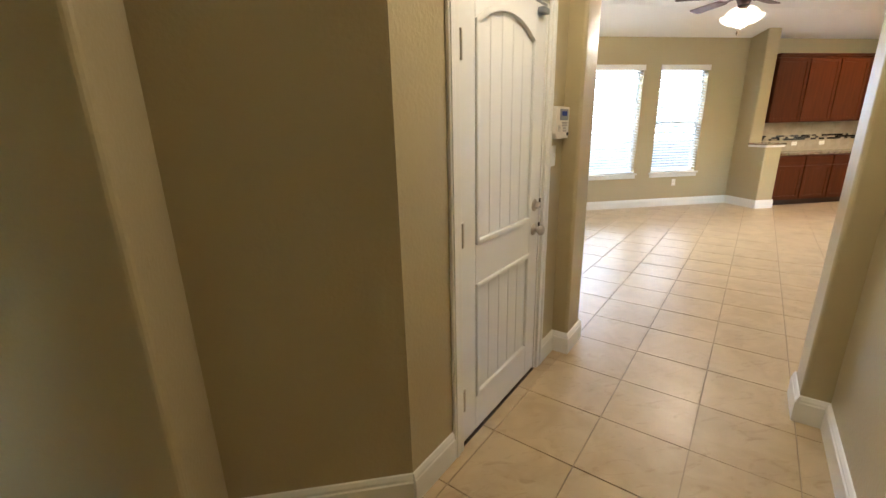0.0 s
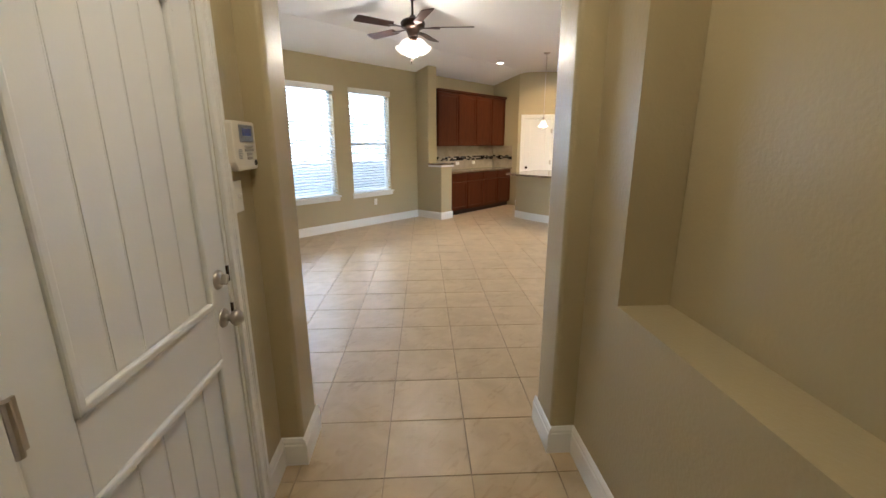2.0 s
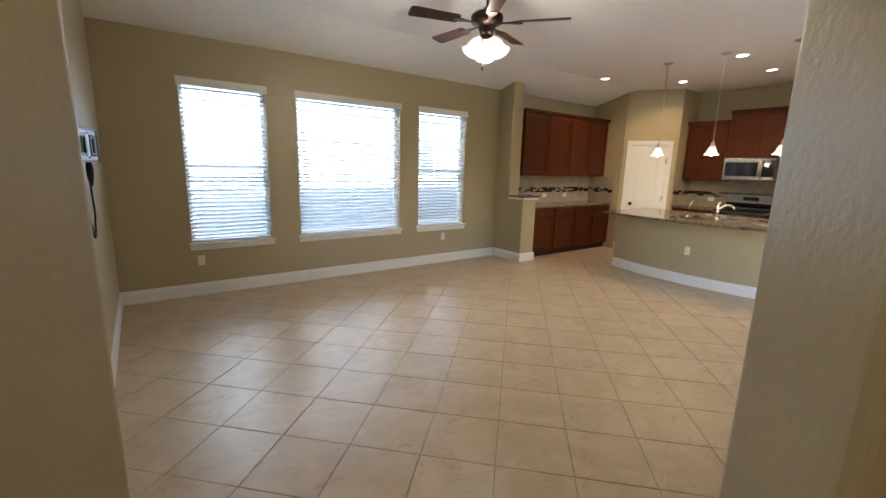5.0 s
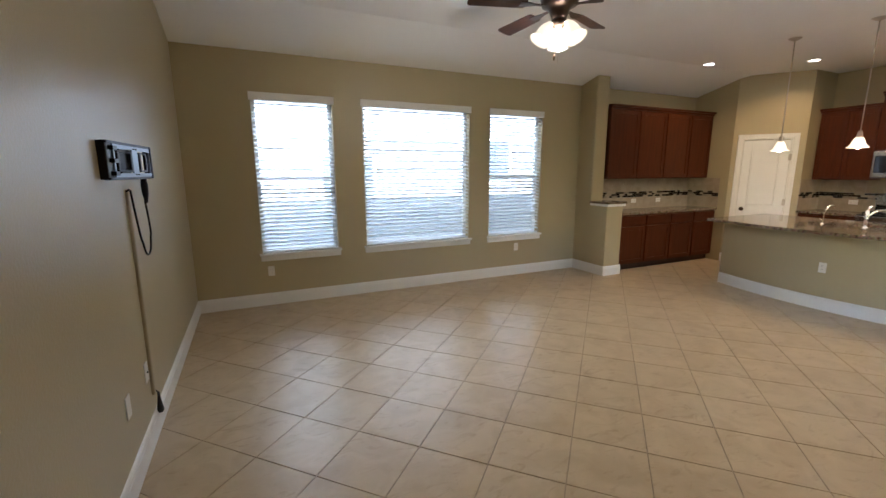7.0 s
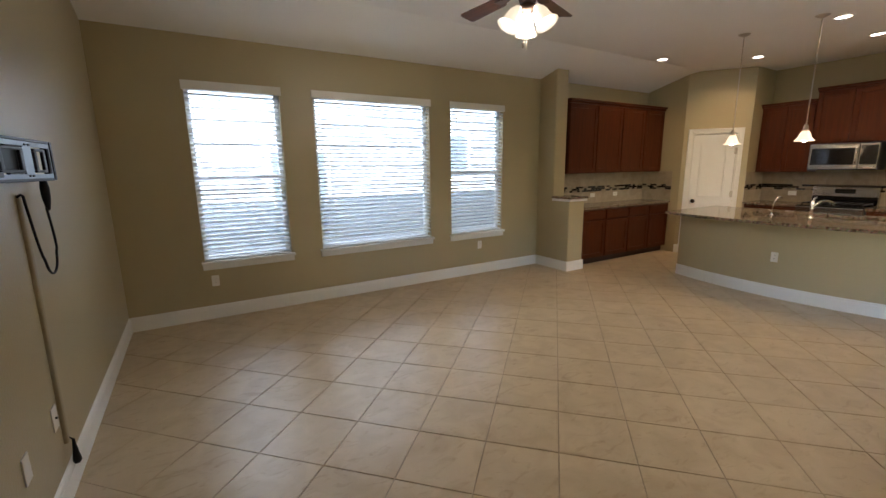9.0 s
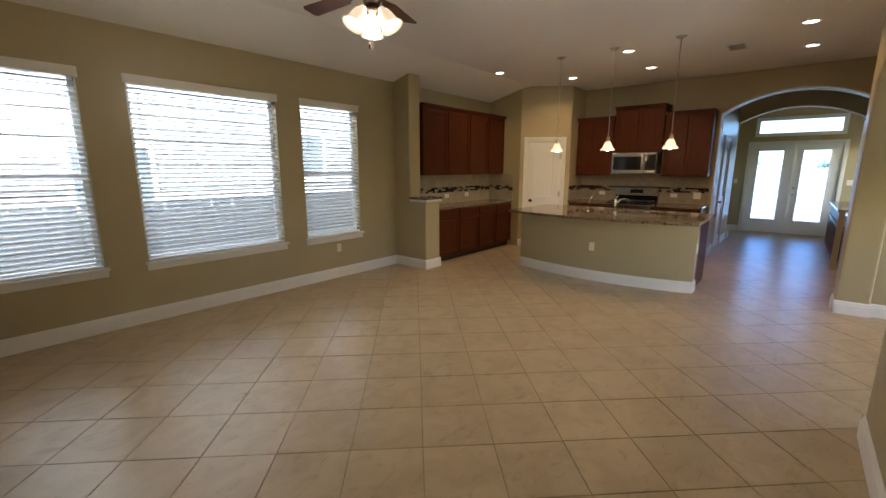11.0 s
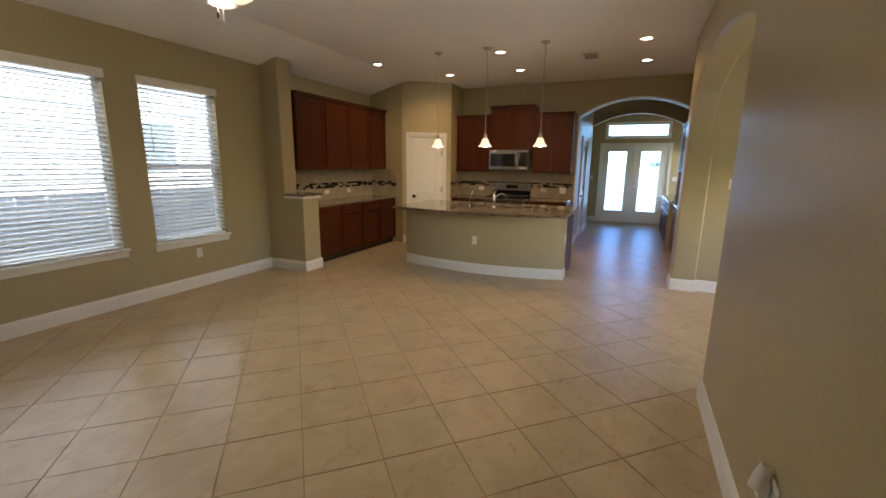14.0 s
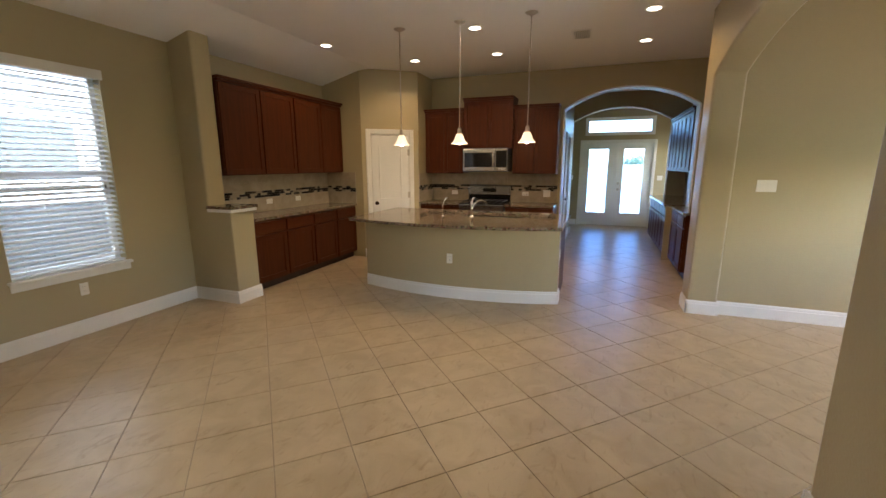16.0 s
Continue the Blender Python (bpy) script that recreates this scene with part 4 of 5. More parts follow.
bp_ = part("backguard", prism([(0.56, 0.90), (0.637, 0.90), (0.637, 1.20), (0.60, 1.20), (0.56, 1.17)], 0.003, 0.757, None, Matrix(((0, 0, 1, 0), (1, 0, 0, 0), (0, 1, 0, 0), (0, 0, 0, 1)))), STEEL, rg)
part("clock_panel", box(0.27, 0.552, 1.075, 0.50, 0.566, 1.14, 0.003), BLACKG, bp_)
part("lower_panel", box(0.01, 0.554, 0.915, 0.75, 0.566, 1.03, 0.002), BLACKG, bp_)


# ---- backsplash ----
def backsplash(m, length, z0, z1, label):
    t = thing("backsplash", m, label, "backsplash", kind="structure")
    part("grout_bed", box(0, -0.004, z0, length, 0, z1), SGROUT, t)
    band = (z0 + 0.190, z0 + 0.282)
    rows = [(z0 + 0.002, band[0] - 0.002), (band[1] + 0.002, (band[1] + z1) / 2 - 0.001), ((band[1] + z1) / 2 + 0.001, z1 - 0.002)]
    n = max(2, round(length / 0.30))
    for ri, (a, b) in enumerate(rows):
        for k in range(n):
            p = length / n
            part("tile", box(k * p + 0.001, -0.008, a, (k + 1) * p - 0.001, -0.003, b), SPLASH, t)
    bm = bmesh.new()
    hh = (band[1] - band[0]) / 3
    for r in range(3):
        x = -random.uniform(0, 0.06)
        while x < length:
            w = random.choice((0.06, 0.085, 0.12))
            a, b = max(x, 0), min(x + w, length)
            if b - a > 0.006:
                box(a + 0.001, -0.010, band[0] + r * hh + 0.001, b - 0.001, -0.003, band[0] + (r + 1) * hh - 0.001, 0, bm)
            x += w
    tagged(part("mosaic_band", bm, MOSAIC, t, "dark and tan glass strip mosaic"), kind="stuff")


backsplash(pose(6.932, 7.698, 0), 2.286, CZ + 0.037, 1.418, "beige tile backsplash with a glass mosaic band")
backsplash(pose(PA.x - 0.001, 7.688, 0, 0, 0, -90), 0.55, CZ + 0.037, 1.418, "beige tile backsplash with a glass mosaic band")
backsplash(pose(X_B - 0.001, 6.249, 0, 0, 0, -90), 2.26, CZ + 0.037, 1.398, "beige tile backsplash with a glass mosaic band")
backsplash(pose(9.80, PB.y - 0.001, 0), 0.61, CZ + 0.037, 1.398, "beige tile backsplash with a glass mosaic band")


# ---- outlets and switches ----
def wall_plate(name, m, label, kind, gangs=1, material=None):
    """A cover plate on a wall that faces -y."""
    material = material or PLASTIC
    t = thing(name, m, label, "outlet" if kind == "outlet" else ("wall plate" if kind == "blank" else "switch"))
    w = 0.07 + 0.046 * (gangs - 1)
    part("plate", box(-w / 2, -0.006, -0.057, w / 2, 0, 0.057, 0.0025), material, t)
    for k in range(gangs):
        x = (k - (gangs - 1) / 2) * 0.046
        if kind == "outlet":
            for z in (0.02, -0.02):
                s = part("socket", lathe([(0.0, 0.0085), (0.0155, 0.0085), (0.0165, 0.005)], 16, None, pose(x, 0, z, 90, 0, 0)), material, t)
                for sx in (-0.006, 0.006):
                    part("slot", box(x + sx - 0.001, -0.0092, z - 0.002, x + sx + 0.001, -0.0080, z + 0.007), BLACKP, s)
        elif kind == "rocker":
            part("rocker", box(x - 0.019, -0.0078, -0.033, x + 0.019, -0.005, 0.033, 0.001), material, t)
        elif kind == "toggle":
            part("toggle", box(x - 0.005, -0.019, -0.004, x + 0.005, -0.005, 0.012, 0.002), material, t)
        elif kind == "coax":
            part("jack", lathe([(0, 0.012), (0.005, 0.012), (0.006, 0.005)], 10, None, pose(x, 0, 0, 90, 0, 0)), BLACKM, t)
    return t


WP = "white plastic "
wall_plate("wall_outlet", pose(5.465, Y_W, 0.425), WP + "outlet under the window", "outlet")
wall_plate("wall_outlet", pose(2.055, Y_W, 0.405), WP + "outlet under the window", "outlet")
wall_plate("wall_outlet", pose(X_L, 5.29, 0.42, 0, 0, 90), WP + "coaxial plate low on the wall", "coax")
wall_plate("wall_outlet", pose(X_L, 4.90, 0.42, 0, 0, 90), WP + "blank plate low on the wall", "blank")
sw = H(3.080, HW, 1.292)
wall_plate("light_switch", pose(sw.x, sw.y, sw.z, 0, 0, 45), WP + "toggle switch below the alarm panel", "toggle")
ho = H(2.33, 0.06, 0.40)
wall_plate("wall_outlet", pose(ho.x, ho.y, ho.z, 0, 0, 225), WP + "outlet below the niche", "outlet")
wall_plate("light_switch", pose(8.062, 1.826, 1.332, 0, 0, -90), WP + "three-gang rocker switch plate", "rocker", 3)
wall_plate("light_switch", pose(X_F, 4.02, 1.22, 0, 0, -90), WP + "switch beside the patio doors", "rocker")
wall_plate("light_switch", pose(X_F, 1.98, 1.22, 0, 0, -90), WP + "switch beside the patio doors", "rocker", 2)
for x in (7.83, 8.43):
    wall_plate("wall_outlet", pose(x, 7.688, 1.04, 0, 90, 0), WP + "outlet in the tile backsplash", "outlet")
wall_plate("wall_outlet", pose(10.409, 5.80, 1.05, 0, 90, -90), WP + "outlet in the tile backsplash", "outlet")
wall_plate("wall_outlet", pose(10.409, 4.52, 1.05, 0, 90, -90), WP + "outlet in the tile backsplash", "outlet")
wall_plate("wall_outlet", pose(10.409, 4.16, 1.06, 0, 0, -90), WP + "switch in the tile backsplash", "rocker", 2)

# ---- island ----
ISL = [(8.62, 3.70), (8.62, 6.12), (7.80, 6.12)]


def bow(x_end, x_mid, y0, y1, n=18):
    """Points of a shallow outward bow from y1 down to y0."""
    h = (y1 - y0) / 2
    s = x_end - x_mid
    r = (h * h + s * s) / (2 * s)
    out = []
    for k in range(n + 1):
        y = y1 - (y1 - y0) * k / n
        out.append((x_mid + r - math.sqrt(r * r - (y - y0 - h) ** 2), y))
    return out


isl = thing("kitchen_island", pose(0, 0, 0), "khaki bowed kitchen island with cherry cabinets behind", "island")
front = bow(7.80, 7.605, 3.70, 6.12)
part("front_wall", prism([*front, (7.97, 3.70), (7.97, 6.12)], 0, CZ), PAINT, isl, "khaki painted bowed wall", False)
part("cabinet_body", box(7.972, 3.712, 0.10, 8.60, 6.108, CZ - 0.21), CHERRY, isl)
part("back_rail", box(8.575, 3.712, CZ - 0.21, 8.60, 6.108, CZ), CHERRY, isl)
part("toe_kick", box(7.98, 3.73, 0, 8.54, 6.09, 0.10), TOE, isl)
part("end_panel", box(7.985, 6.108, 0.02, 8.60, 6.12, CZ, 0.002), CHERRY, isl)
part("end_panel", box(7.985, 3.700, 0.02, 8.60, 3.712, CZ, 0.002), CHERRY, isl)
bm = bmesh.new()
off = [(x - BB_T, y) for x, y in front]
prism([*off, (7.80, 3.70 - BB_T), (7.97, 3.70 - BB_T), (7.97, 3.7005), *front[::-1]], 0, BB_H * 0.8, bm)
off = [(x - BB_T * 0.55, y) for x, y in front]
prism([*off, (7.80, 3.70 - BB_T * 0.55), (7.97, 3.70 - BB_T * 0.55), (7.97, 3.7005), *front[::-1]], BB_H * 0.8, BB_H, bm)
part("baseboard", bm, TRIM, isl, "white baseboard")
for k in range(4):
    y0 = 3.72 + k * 0.6
    part("door", shaker(0, 0.12, 0.58, 0.70) if k != 2 else shaker(0, 0.12, 0.58, 0.85), CHERRY, isl).matrix_local = pose(8.60, y0, 0, 0, 0, 90)
tf = bow(7.49, 7.27, 3.655, 6.17)
SX0, SX1, SY0, SY1, SYM = 8.15, 8.56, 4.15, 4.95, 4.55
mid_x = min(tf, key=lambda q: abs(q[1] - SYM))[0]
rows_a = [q for q in tf if q[1] > SYM + 0.02]
rows_b = [q for q in tf if q[1] < SYM - 0.02]
half_a = [*rows_a, (mid_x, SYM), (SX0, SYM), (SX0, SY1), (SX1, SY1), (SX1, SYM), (8.80, SYM), (8.80, 6.17)]
half_b = [(mid_x, SYM), *rows_b, (8.80, 3.655), (8.80, SYM), (SX1, SYM), (SX1, SY0), (SX0, SY0), (SX0, SYM)]
top = thing("island_countertop", pose(0, 0, 0), "polished speckled brown granite island top with bowed edge", "countertop")
for pts in (half_a, half_b):
    part("granite_slab", prism(pts, CZ, CZ + 0.035), GRANITE, top)
wall_plate("wall_outlet", pose(7.605, 4.905, 0.475, 0, 0, -90), WP + "outlet on the island front", "outlet")
wall_plate("wall_outlet", pose(7.90, 3.70, 0.55, 0, 0, 0), WP + "outlet on the island end", "outlet")
sk = thing("kitchen_sink", pose(8.15, 4.55, CZ), "stainless undermount sink below the island top", "sink")
bm = box(-0.012, -0.412, -0.19, 0.422, 0.412, -0.178)
for q in ((-0.012, -0.412, 0.0, 0.412), (0.41, -0.412, 0.422, 0.412), (0.0, -0.412, 0.41, -0.40), (0.0, 0.40, 0.41, 0.412)):
    box(q[0], q[1], -0.178, q[2], q[3], -0.001, 0, bm)
part("basin", bm, STEEL, sk)
part("drain", lathe([(0, 0.002), (0.03, 0.003), (0.042, 0.001)], 18, None, pose(0.2, 0.0, -0.178)), CHROME, sk, smooth=True)
fc = thing("kitchen_faucet", pose(8.06, 4.78, CZ + 0.035), "chrome pull-out faucet with a side lever on the island", "faucet")
part("base", lathe([(0, 0.012), (0.024, 0.012), (0.03, 0.004), (0.03, 0)], 18), CHROME, fc, smooth=True)
part("body", tube([(0, 0, 0.01), (0, 0, 0.19)], 0.018, 14), CHROME, fc, smooth=True)
part("spout", tube([(0, 0, 0.11), (0.03, -0.02, 0.15), (0.08, -0.05, 0.185), (0.14, -0.09, 0.19), (0.19, -0.12, 0.17), (0.21, -0.13, 0.135)], 0.015, 12), CHROME, fc, smooth=True)
part("lever", tube([(0, 0, 0.185), (0.01, -0.005, 0.215), (0.03, -0.02, 0.235)], 0.011, 10), CHROME, fc, smooth=True)
ff = thing("filter_tap", pose(8.06, 5.16, CZ + 0.035), "slim chrome filter tap on the island", "faucet")
part("base", lathe([(0, 0.01), (0.016, 0.01), (0.02, 0)], 14), CHROME, ff, smooth=True)
part("spout", tube([(0, 0, 0), (0.0, 0, 0.12), (0.005, -0.012, 0.17), (0.03, -0.03, 0.215), (0.06, -0.045, 0.225), (0.085, -0.055, 0.20)], 0.007, 10), CHROME, ff, smooth=True)
part("lever", tube([(0, 0.01, 0.05), (0.0, 0.045, 0.06)], 0.005, 8), CHROME, ff, smooth=True)

# ---- side kitchen run along the south wall ----
SR = lambda x, y=2.24: pose(x, y, 0, 0, 0, 180)
for a, b in ((9.42, 9.92), (9.92, 10.415)):
    base_cabinet(b - a, SR(b), CH + " base cabinet by the arch", depth=0.695)
counter("countertop", [(9.40, 1.542), (10.418, 1.542), (10.418, 2.275), (9.40, 2.275)], CZ, CZ + 0.035, "dark speckled granite countertop by the arch")
wall_cabinet(0.58, 1.40, 2.40, SR(10.0, 1.87), CH + " wall cabinet by the arch", doors=1)
for a, b in ((10.72, 11.45), (11.45, 12.18), (12.18, 12.9)):
    base_cabinet(b - a, SR(b, 2.29), CH + " base cabinet in the passage", doors=2, drawers=2, depth=0.585)
    wall_cabinet(b - a, 1.42, 2.36, SR(b, 2.03), CH + " wall cabinet in the passage", doors=2)
counter("countertop", [(10.705, 1.702), (12.95, 1.702), (12.95, 2.33), (10.705, 2.33)], CZ, CZ + 0.035, "dark speckled granite countertop in the passage")

# ---- ceiling lights ----
WARM = (1.0, 0.66, 0.34)
CANS = [(8.01, 6.73), (9.13, 5.99), (8.02, 4.755), (9.19, 4.775), (8.07, 2.95), (9.21, 2.92)]
can = None
for x, y in CANS:
    if can is None:
        can = thing("recessed_light", pose(x, y, Z_C), "lit white recessed ceiling light", "ceiling light", "recessed kitchen lights")
        part("trim_ring", lathe([(0.062, 0.0), (0.066, -0.006), (0.088, -0.005), (0.092, 0.0)], 28), TRIM, can, smooth=True)
        part("lens", lathe([(0.0, -0.003), (0.05, -0.003), (0.063, -0.001)], 28), CANLENS, can)
    else:
        copy_thing(can, pose(x, y, Z_C))
    lamp("can_lamp", "SPOT", (x, y, Z_C - 0.02), 3.2, WARM, 0.05, (x, y, 0), 150)

PENDANTS = [5.565, 4.845, 4.09]
pen = None
for y in PENDANTS:
    if pen is None:
        pen = thing("pendant_light", pose(7.76, y, 0), "lit frosted bell pendant on a nickel rod", "pendant light", "pendants over the island")
        part("canopy", lathe([(0, Z_C - 0.028), (0.012, Z_C - 0.028), (0.03, Z_C - 0.022), (0.062, Z_C - 0.004), (0.066, Z_C)], 24), NICKEL, pen, smooth=True)
        part("rod", tube([(0, 0, 1.93), (0, 0, Z_C - 0.02)], 0.0055, 8), NICKEL, pen, smooth=True)
        part("socket", lathe([(0.0, 1.945), (0.014, 1.945), (0.022, 1.925), (0.024, 1.885), (0.03, 1.878)], 20), NICKEL, pen, smooth=True)
        prof = [(0.026, 1.882), (0.038, 1.868), (0.050, 1.84), (0.060, 1.81), (0.078, 1.785), (0.094, 1.772), (0.091, 1.769), (0.074, 1.781), (0.056, 1.806), (0.046, 1.836), (0.034, 1.864)]
        part("shade", lathe(prof, 28), PSHADE, pen, "frosted glass bell shade", True)
        part("bulb", lathe([(0.0, 1.755), (0.018, 1.762), (0.028, 1.785), (0.024, 1.81), (0.014, 1.84), (0.012, 1.87)], 16), CANLENS, pen, smooth=True)
    else:
        copy_thing(pen, pose(7.76, y, 0))
    lamp("pendant_lamp", "POINT", (7.76, y, 1.735), 0.3, WARM, 0.03)

vent = thing("ceiling_vent", pose(8.685, 3.645, Z_C), "white louvred ceiling air vent", "vent")
bm = bmesh.new()
for q in ((-0.18, -0.11, 0.18, -0.085), (-0.18, 0.085, 0.18, 0.11), (-0.18, -0.085, -0.155, 0.085), (0.155, -0.085, 0.18, 0.085)):
    box(q[0], q[1], -0.008, q[2], q[3], 0, 0.002, bm)
part("frame", bm, TRIM, vent)
part("backing", box(-0.155, -0.085, -0.002, 0.155, 0.085, -0.001), BLACKP, vent)
for k in range(8):
    part("slat", box(-0.155, -0.009, -0.001, 0.155, 0.009, 0.001, 0, None, pose(0, -0.074 + k * 0.021, -0.006, 35, 0, 0)), TRIM, vent)

# ---- ceiling fan ----
FX, FY = 4.02, 5.18
fan = thing("ceiling_fan", pose(FX, FY, 0.0), "dark bronze ceiling fan with walnut blades and lit glass shades", "ceiling fan")
part("canopy", lathe([(0, Z_C - 0.075), (0.02, Z_C - 0.072), (0.04, Z_C - 0.05), (0.066, Z_C - 0.012), (0.068, Z_C)], 24), BRONZE, fan, smooth=True)
part("downrod", tube([(0, 0, 2.785), (0, 0, Z_C - 0.06)], 0.0125, 12), BRONZE, fan, smooth=True)
motor = part("motor", lathe([(0, 2.825), (0.03, 2.820), (0.04, 2.795), (0.10, 2.780), (0.128, 2.760), (0.132, 2.725), (0.125, 2.700), (0.09, 2.685), (0.075, 2.670), (0.06, 2.635), (0.052, 2.610), (0, 2.605)], 36), BRONZE, fan, "oiled bronze motor housing", True)
part("motor_band", lathe([(0.1325, 2.750), (0.135, 2.742), (0.1325, 2.734)], 36), BRONZE, motor, smooth=True)
for k in range(5):
    a = 22 + 72 * k
    r = pose(0, 0, 2.693, 0, 0, a)
    bm = bmesh.new()
    prism(rounded([(0.0, -0.012), (0.10, -0.016), (0.16, -0.038), (0.21, -0.04), (0.21, 0.04), (0.16, 0.038), (0.10, 0.016), (0.0, 0.012)], [0, 0, 0, 0.01, 0.01, 0, 0, 0]), -0.003, 0.003, bm, pose(0.085, 0, 0))
    iron = part("blade_iron", bm, BRONZE, fan)
    iron.matrix_local = r
    bm = prism(rounded([(0.0, -0.055), (0.42, -0.068), (0.42, 0.068), (0.0, 0.055)], [0.02, 0.03, 0.03, 0.02]), 0, 0.006, None, pose(0.25, 0, 0.004, 12, 0, 0))
    bl = part("blade", bm, WALNUT, fan, "dark walnut blade")
    bl.matrix_local = r
part("light_hub", lathe([(0, 2.610), (0.05, 2.608), (0.058, 2.585), (0.045, 2.560), (0.02, 2.550), (0, 2.547)], 24), BRONZE, fan, smooth=True)
for k in range(3):
    a = 170 + 120 * k
    r = pose(0, 0, 2.585, 0, 0, a)
    arm = part("light_arm", tube([(0.03, 0, 0), (0.052, 0, 0.006), (0.066, 0, -0.012)], 0.011, 8), BRONZE, fan, smooth=True)
    arm.matrix_local = r
    tilt = pose(0.066, 0, -0.004, 0, -32, 0)
    prof = [(0.020, 0.0), (0.024, -0.012), (0.040, -0.036), (0.050, -0.066), (0.054, -0.098), (0.061, -0.126), (0.080, -0.150), (0.076, -0.149), (0.057, -0.124), (0.050, -0.096), (0.046, -0.064), (0.036, -0.036), (0.020, -0.012)]
    sh = part("glass_shade", lathe(prof, 24, None, tilt), SHADE, fan, "lit frosted tulip glass shade", True)
    sh.matrix_local = r
    bulb = part("bulb", lathe([(0.0, -0.105), (0.016, -0.100), (0.026, -0.078), (0.020, -0.045), (0.012, -0.015)], 14, None, tilt), CANLENS, fan, smooth=True)
    bulb.matrix_local = r
part("pull_chain", tube([(0.02, 0.02, 2.555), (0.022, 0.022, 2.325)], 0.0014, 5), NICKEL, fan)
part("chain_fob", lathe([(0, 2.370), (0.006, 2.365), (0.009, 2.350), (0.006, 2.330), (0, 2.325)], 12, None, pose(-0.03, 0.0, 0)), BRONZE, fan, smooth=True)
part("pull_chain", tube([(-0.03, 0.0, 2.555), (-0.03, 0.0, 2.365)], 0.0014, 5), NICKEL, fan)
lamp("fan_lamp", "POINT", (FX, FY, 2.46), 3.0, (1.0, 0.82, 0.60), 0.07)

# ---- unseen light added on the hall ceiling to brighten the hall ----
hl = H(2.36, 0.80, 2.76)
fl = thing("flush_ceiling_light", pose(hl.x, hl.y, hl.z), "unseen frosted ceiling light added to light the hall", "ceiling light")
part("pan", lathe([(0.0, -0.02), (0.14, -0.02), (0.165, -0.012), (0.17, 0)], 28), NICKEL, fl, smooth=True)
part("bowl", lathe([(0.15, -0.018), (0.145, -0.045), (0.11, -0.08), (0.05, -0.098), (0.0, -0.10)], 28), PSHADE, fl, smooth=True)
lamp("hall_fill_lamp", "POINT", (hl.x, hl.y, hl.z - 0.16), 1.2, (1.0, 0.80, 0.52), 0.12)

# ---- alarm keypad ----
kp = H(3.100, HW, 1.472)
pad = thing("alarm_keypad", pose(kp.x, kp.y, kp.z, 0, 0, 45), "ivory alarm keypad with a small blue display", "alarm panel")
part("back_box", box(-0.085, -0.02, -0.065, 0.085, 0, 0.07, 0.006), IVORY, pad)
face = part("housing", prism(rounded([(-0.098, -0.055), (-0.075, -0.086), (0.097, -0.086), (0.097, 0.084), (-0.098, 0.084)], [0.012, 0.012, 0.012, 0.012, 0.012]), 0, 0.026, None, Matrix(((1, 0, 0, 0), (0, 0, -1, -0.018), (0, 1, 0, 0), (0, 0, 0, 1))), 0.004), IVORY, pad)
part("display_bezel", box(-0.047, -0.047, 0.012, 0.073, -0.042, 0.072, 0.003), GREYP, face)
part("display", box(-0.024, -0.049, 0.034, 0.050, -0.0455, 0.060, 0.001), LCD, face)
for r, n in enumerate((5, 5, 3, 3)):
    for k in range(n):
        x = 0.026 + (k - (n - 1) / 2) * 0.0158
        part("key", box(x - 0.0062, -0.0475, -0.006 - r * 0.0145, x + 0.0062, -0.0435, 0.004 - r * 0.0145, 0.001), KEYP, face)
for k in range(6):
    w = 0.018 - abs(k - 2.5) * 0.002
    part("speaker_slot", box(-0.052 - w, -0.0455, -0.045 + k * 0.006, -0.052 + w, -0.0435, -0.0425 + k * 0.006), GREYP, face)
part("round_badge", lathe([(0, 0.003), (0.010, 0.003), (0.0115, 0)], 18, None, pose(0.078, -0.044, -0.062, 90, 0, 0)), BLACKP, face)

# ---- television mount, cable and cover ----
tv = thing("tv_wall_mount", pose(X_L, 5.325, 1.592, 0, 0, 90), "black and silver empty television wall mount", "tv mount")
# local x runs along the wall towards the windows, -y comes out of the wall; the head is swung round
part("wall_plate", box(0.02, -0.014, -0.075, 0.20, 0, 0.075, 0.003), BLACKM, tv)
for z in (-0.06, 0.0, 0.06):
    part("knuckle", box(-0.285, -0.058, z - 0.010, -0.215, -0.002, z + 0.010, 0.003), BLACKM, tv)
part("link_arm", prism([(0.10, -0.012), (0.16, -0.012), (-0.10, -0.045), (-0.20, -0.045)], -0.035, 0.035), BLACKM, tv)
HEAD = pose(0.0, -0.062, 0, 0, 0, -5) @ Matrix.Diagonal((1.80, 1.0, 0.74, 1.0))


def head(name, bm, material, label=""):
    bm.transform(HEAD)
    return part(name, bm, material, tv, label)


head("spine", box(-0.175, 0.0, -0.12, -0.135, 0.04, 0.125, 0.004), BLACKM)
for z in (-0.115, 0.117):
    head("rail", box(-0.175, -0.008, z - 0.009, 0.165, 0.02, z + 0.009, 0.003), BLACKM)
pl = bmesh.new()
for q in ((-0.135, -0.106, 0.165, -0.08), (-0.135, 0.08, 0.165, 0.108), (-0.135, -0.08, -0.125, 0.08), (0.005, -0.08, 0.05, 0.08), (0.157, -0.08, 0.165, 0.08)):
    box(q[0], -0.006, q[1], q[2], 0.002, q[3], 0.001, pl)
head("face_plate", pl, ZINC, "silver slotted face plate")
for x0, x1 in ((-0.118, -0.002), (0.058, 0.125)):
    bm = bmesh.new()
    for q in ((x0, -0.072, x1, -0.056), (x0, 0.056, x1, 0.072), (x0, -0.056, x0 + 0.016, 0.056), (x1 - 0.016, -0.056, x1, 0.056)):
        box(q[0], -0.011, q[1], q[2], 0.002, q[3], 0.003, bm)
    head("slot_frame", bm, BLACKM)
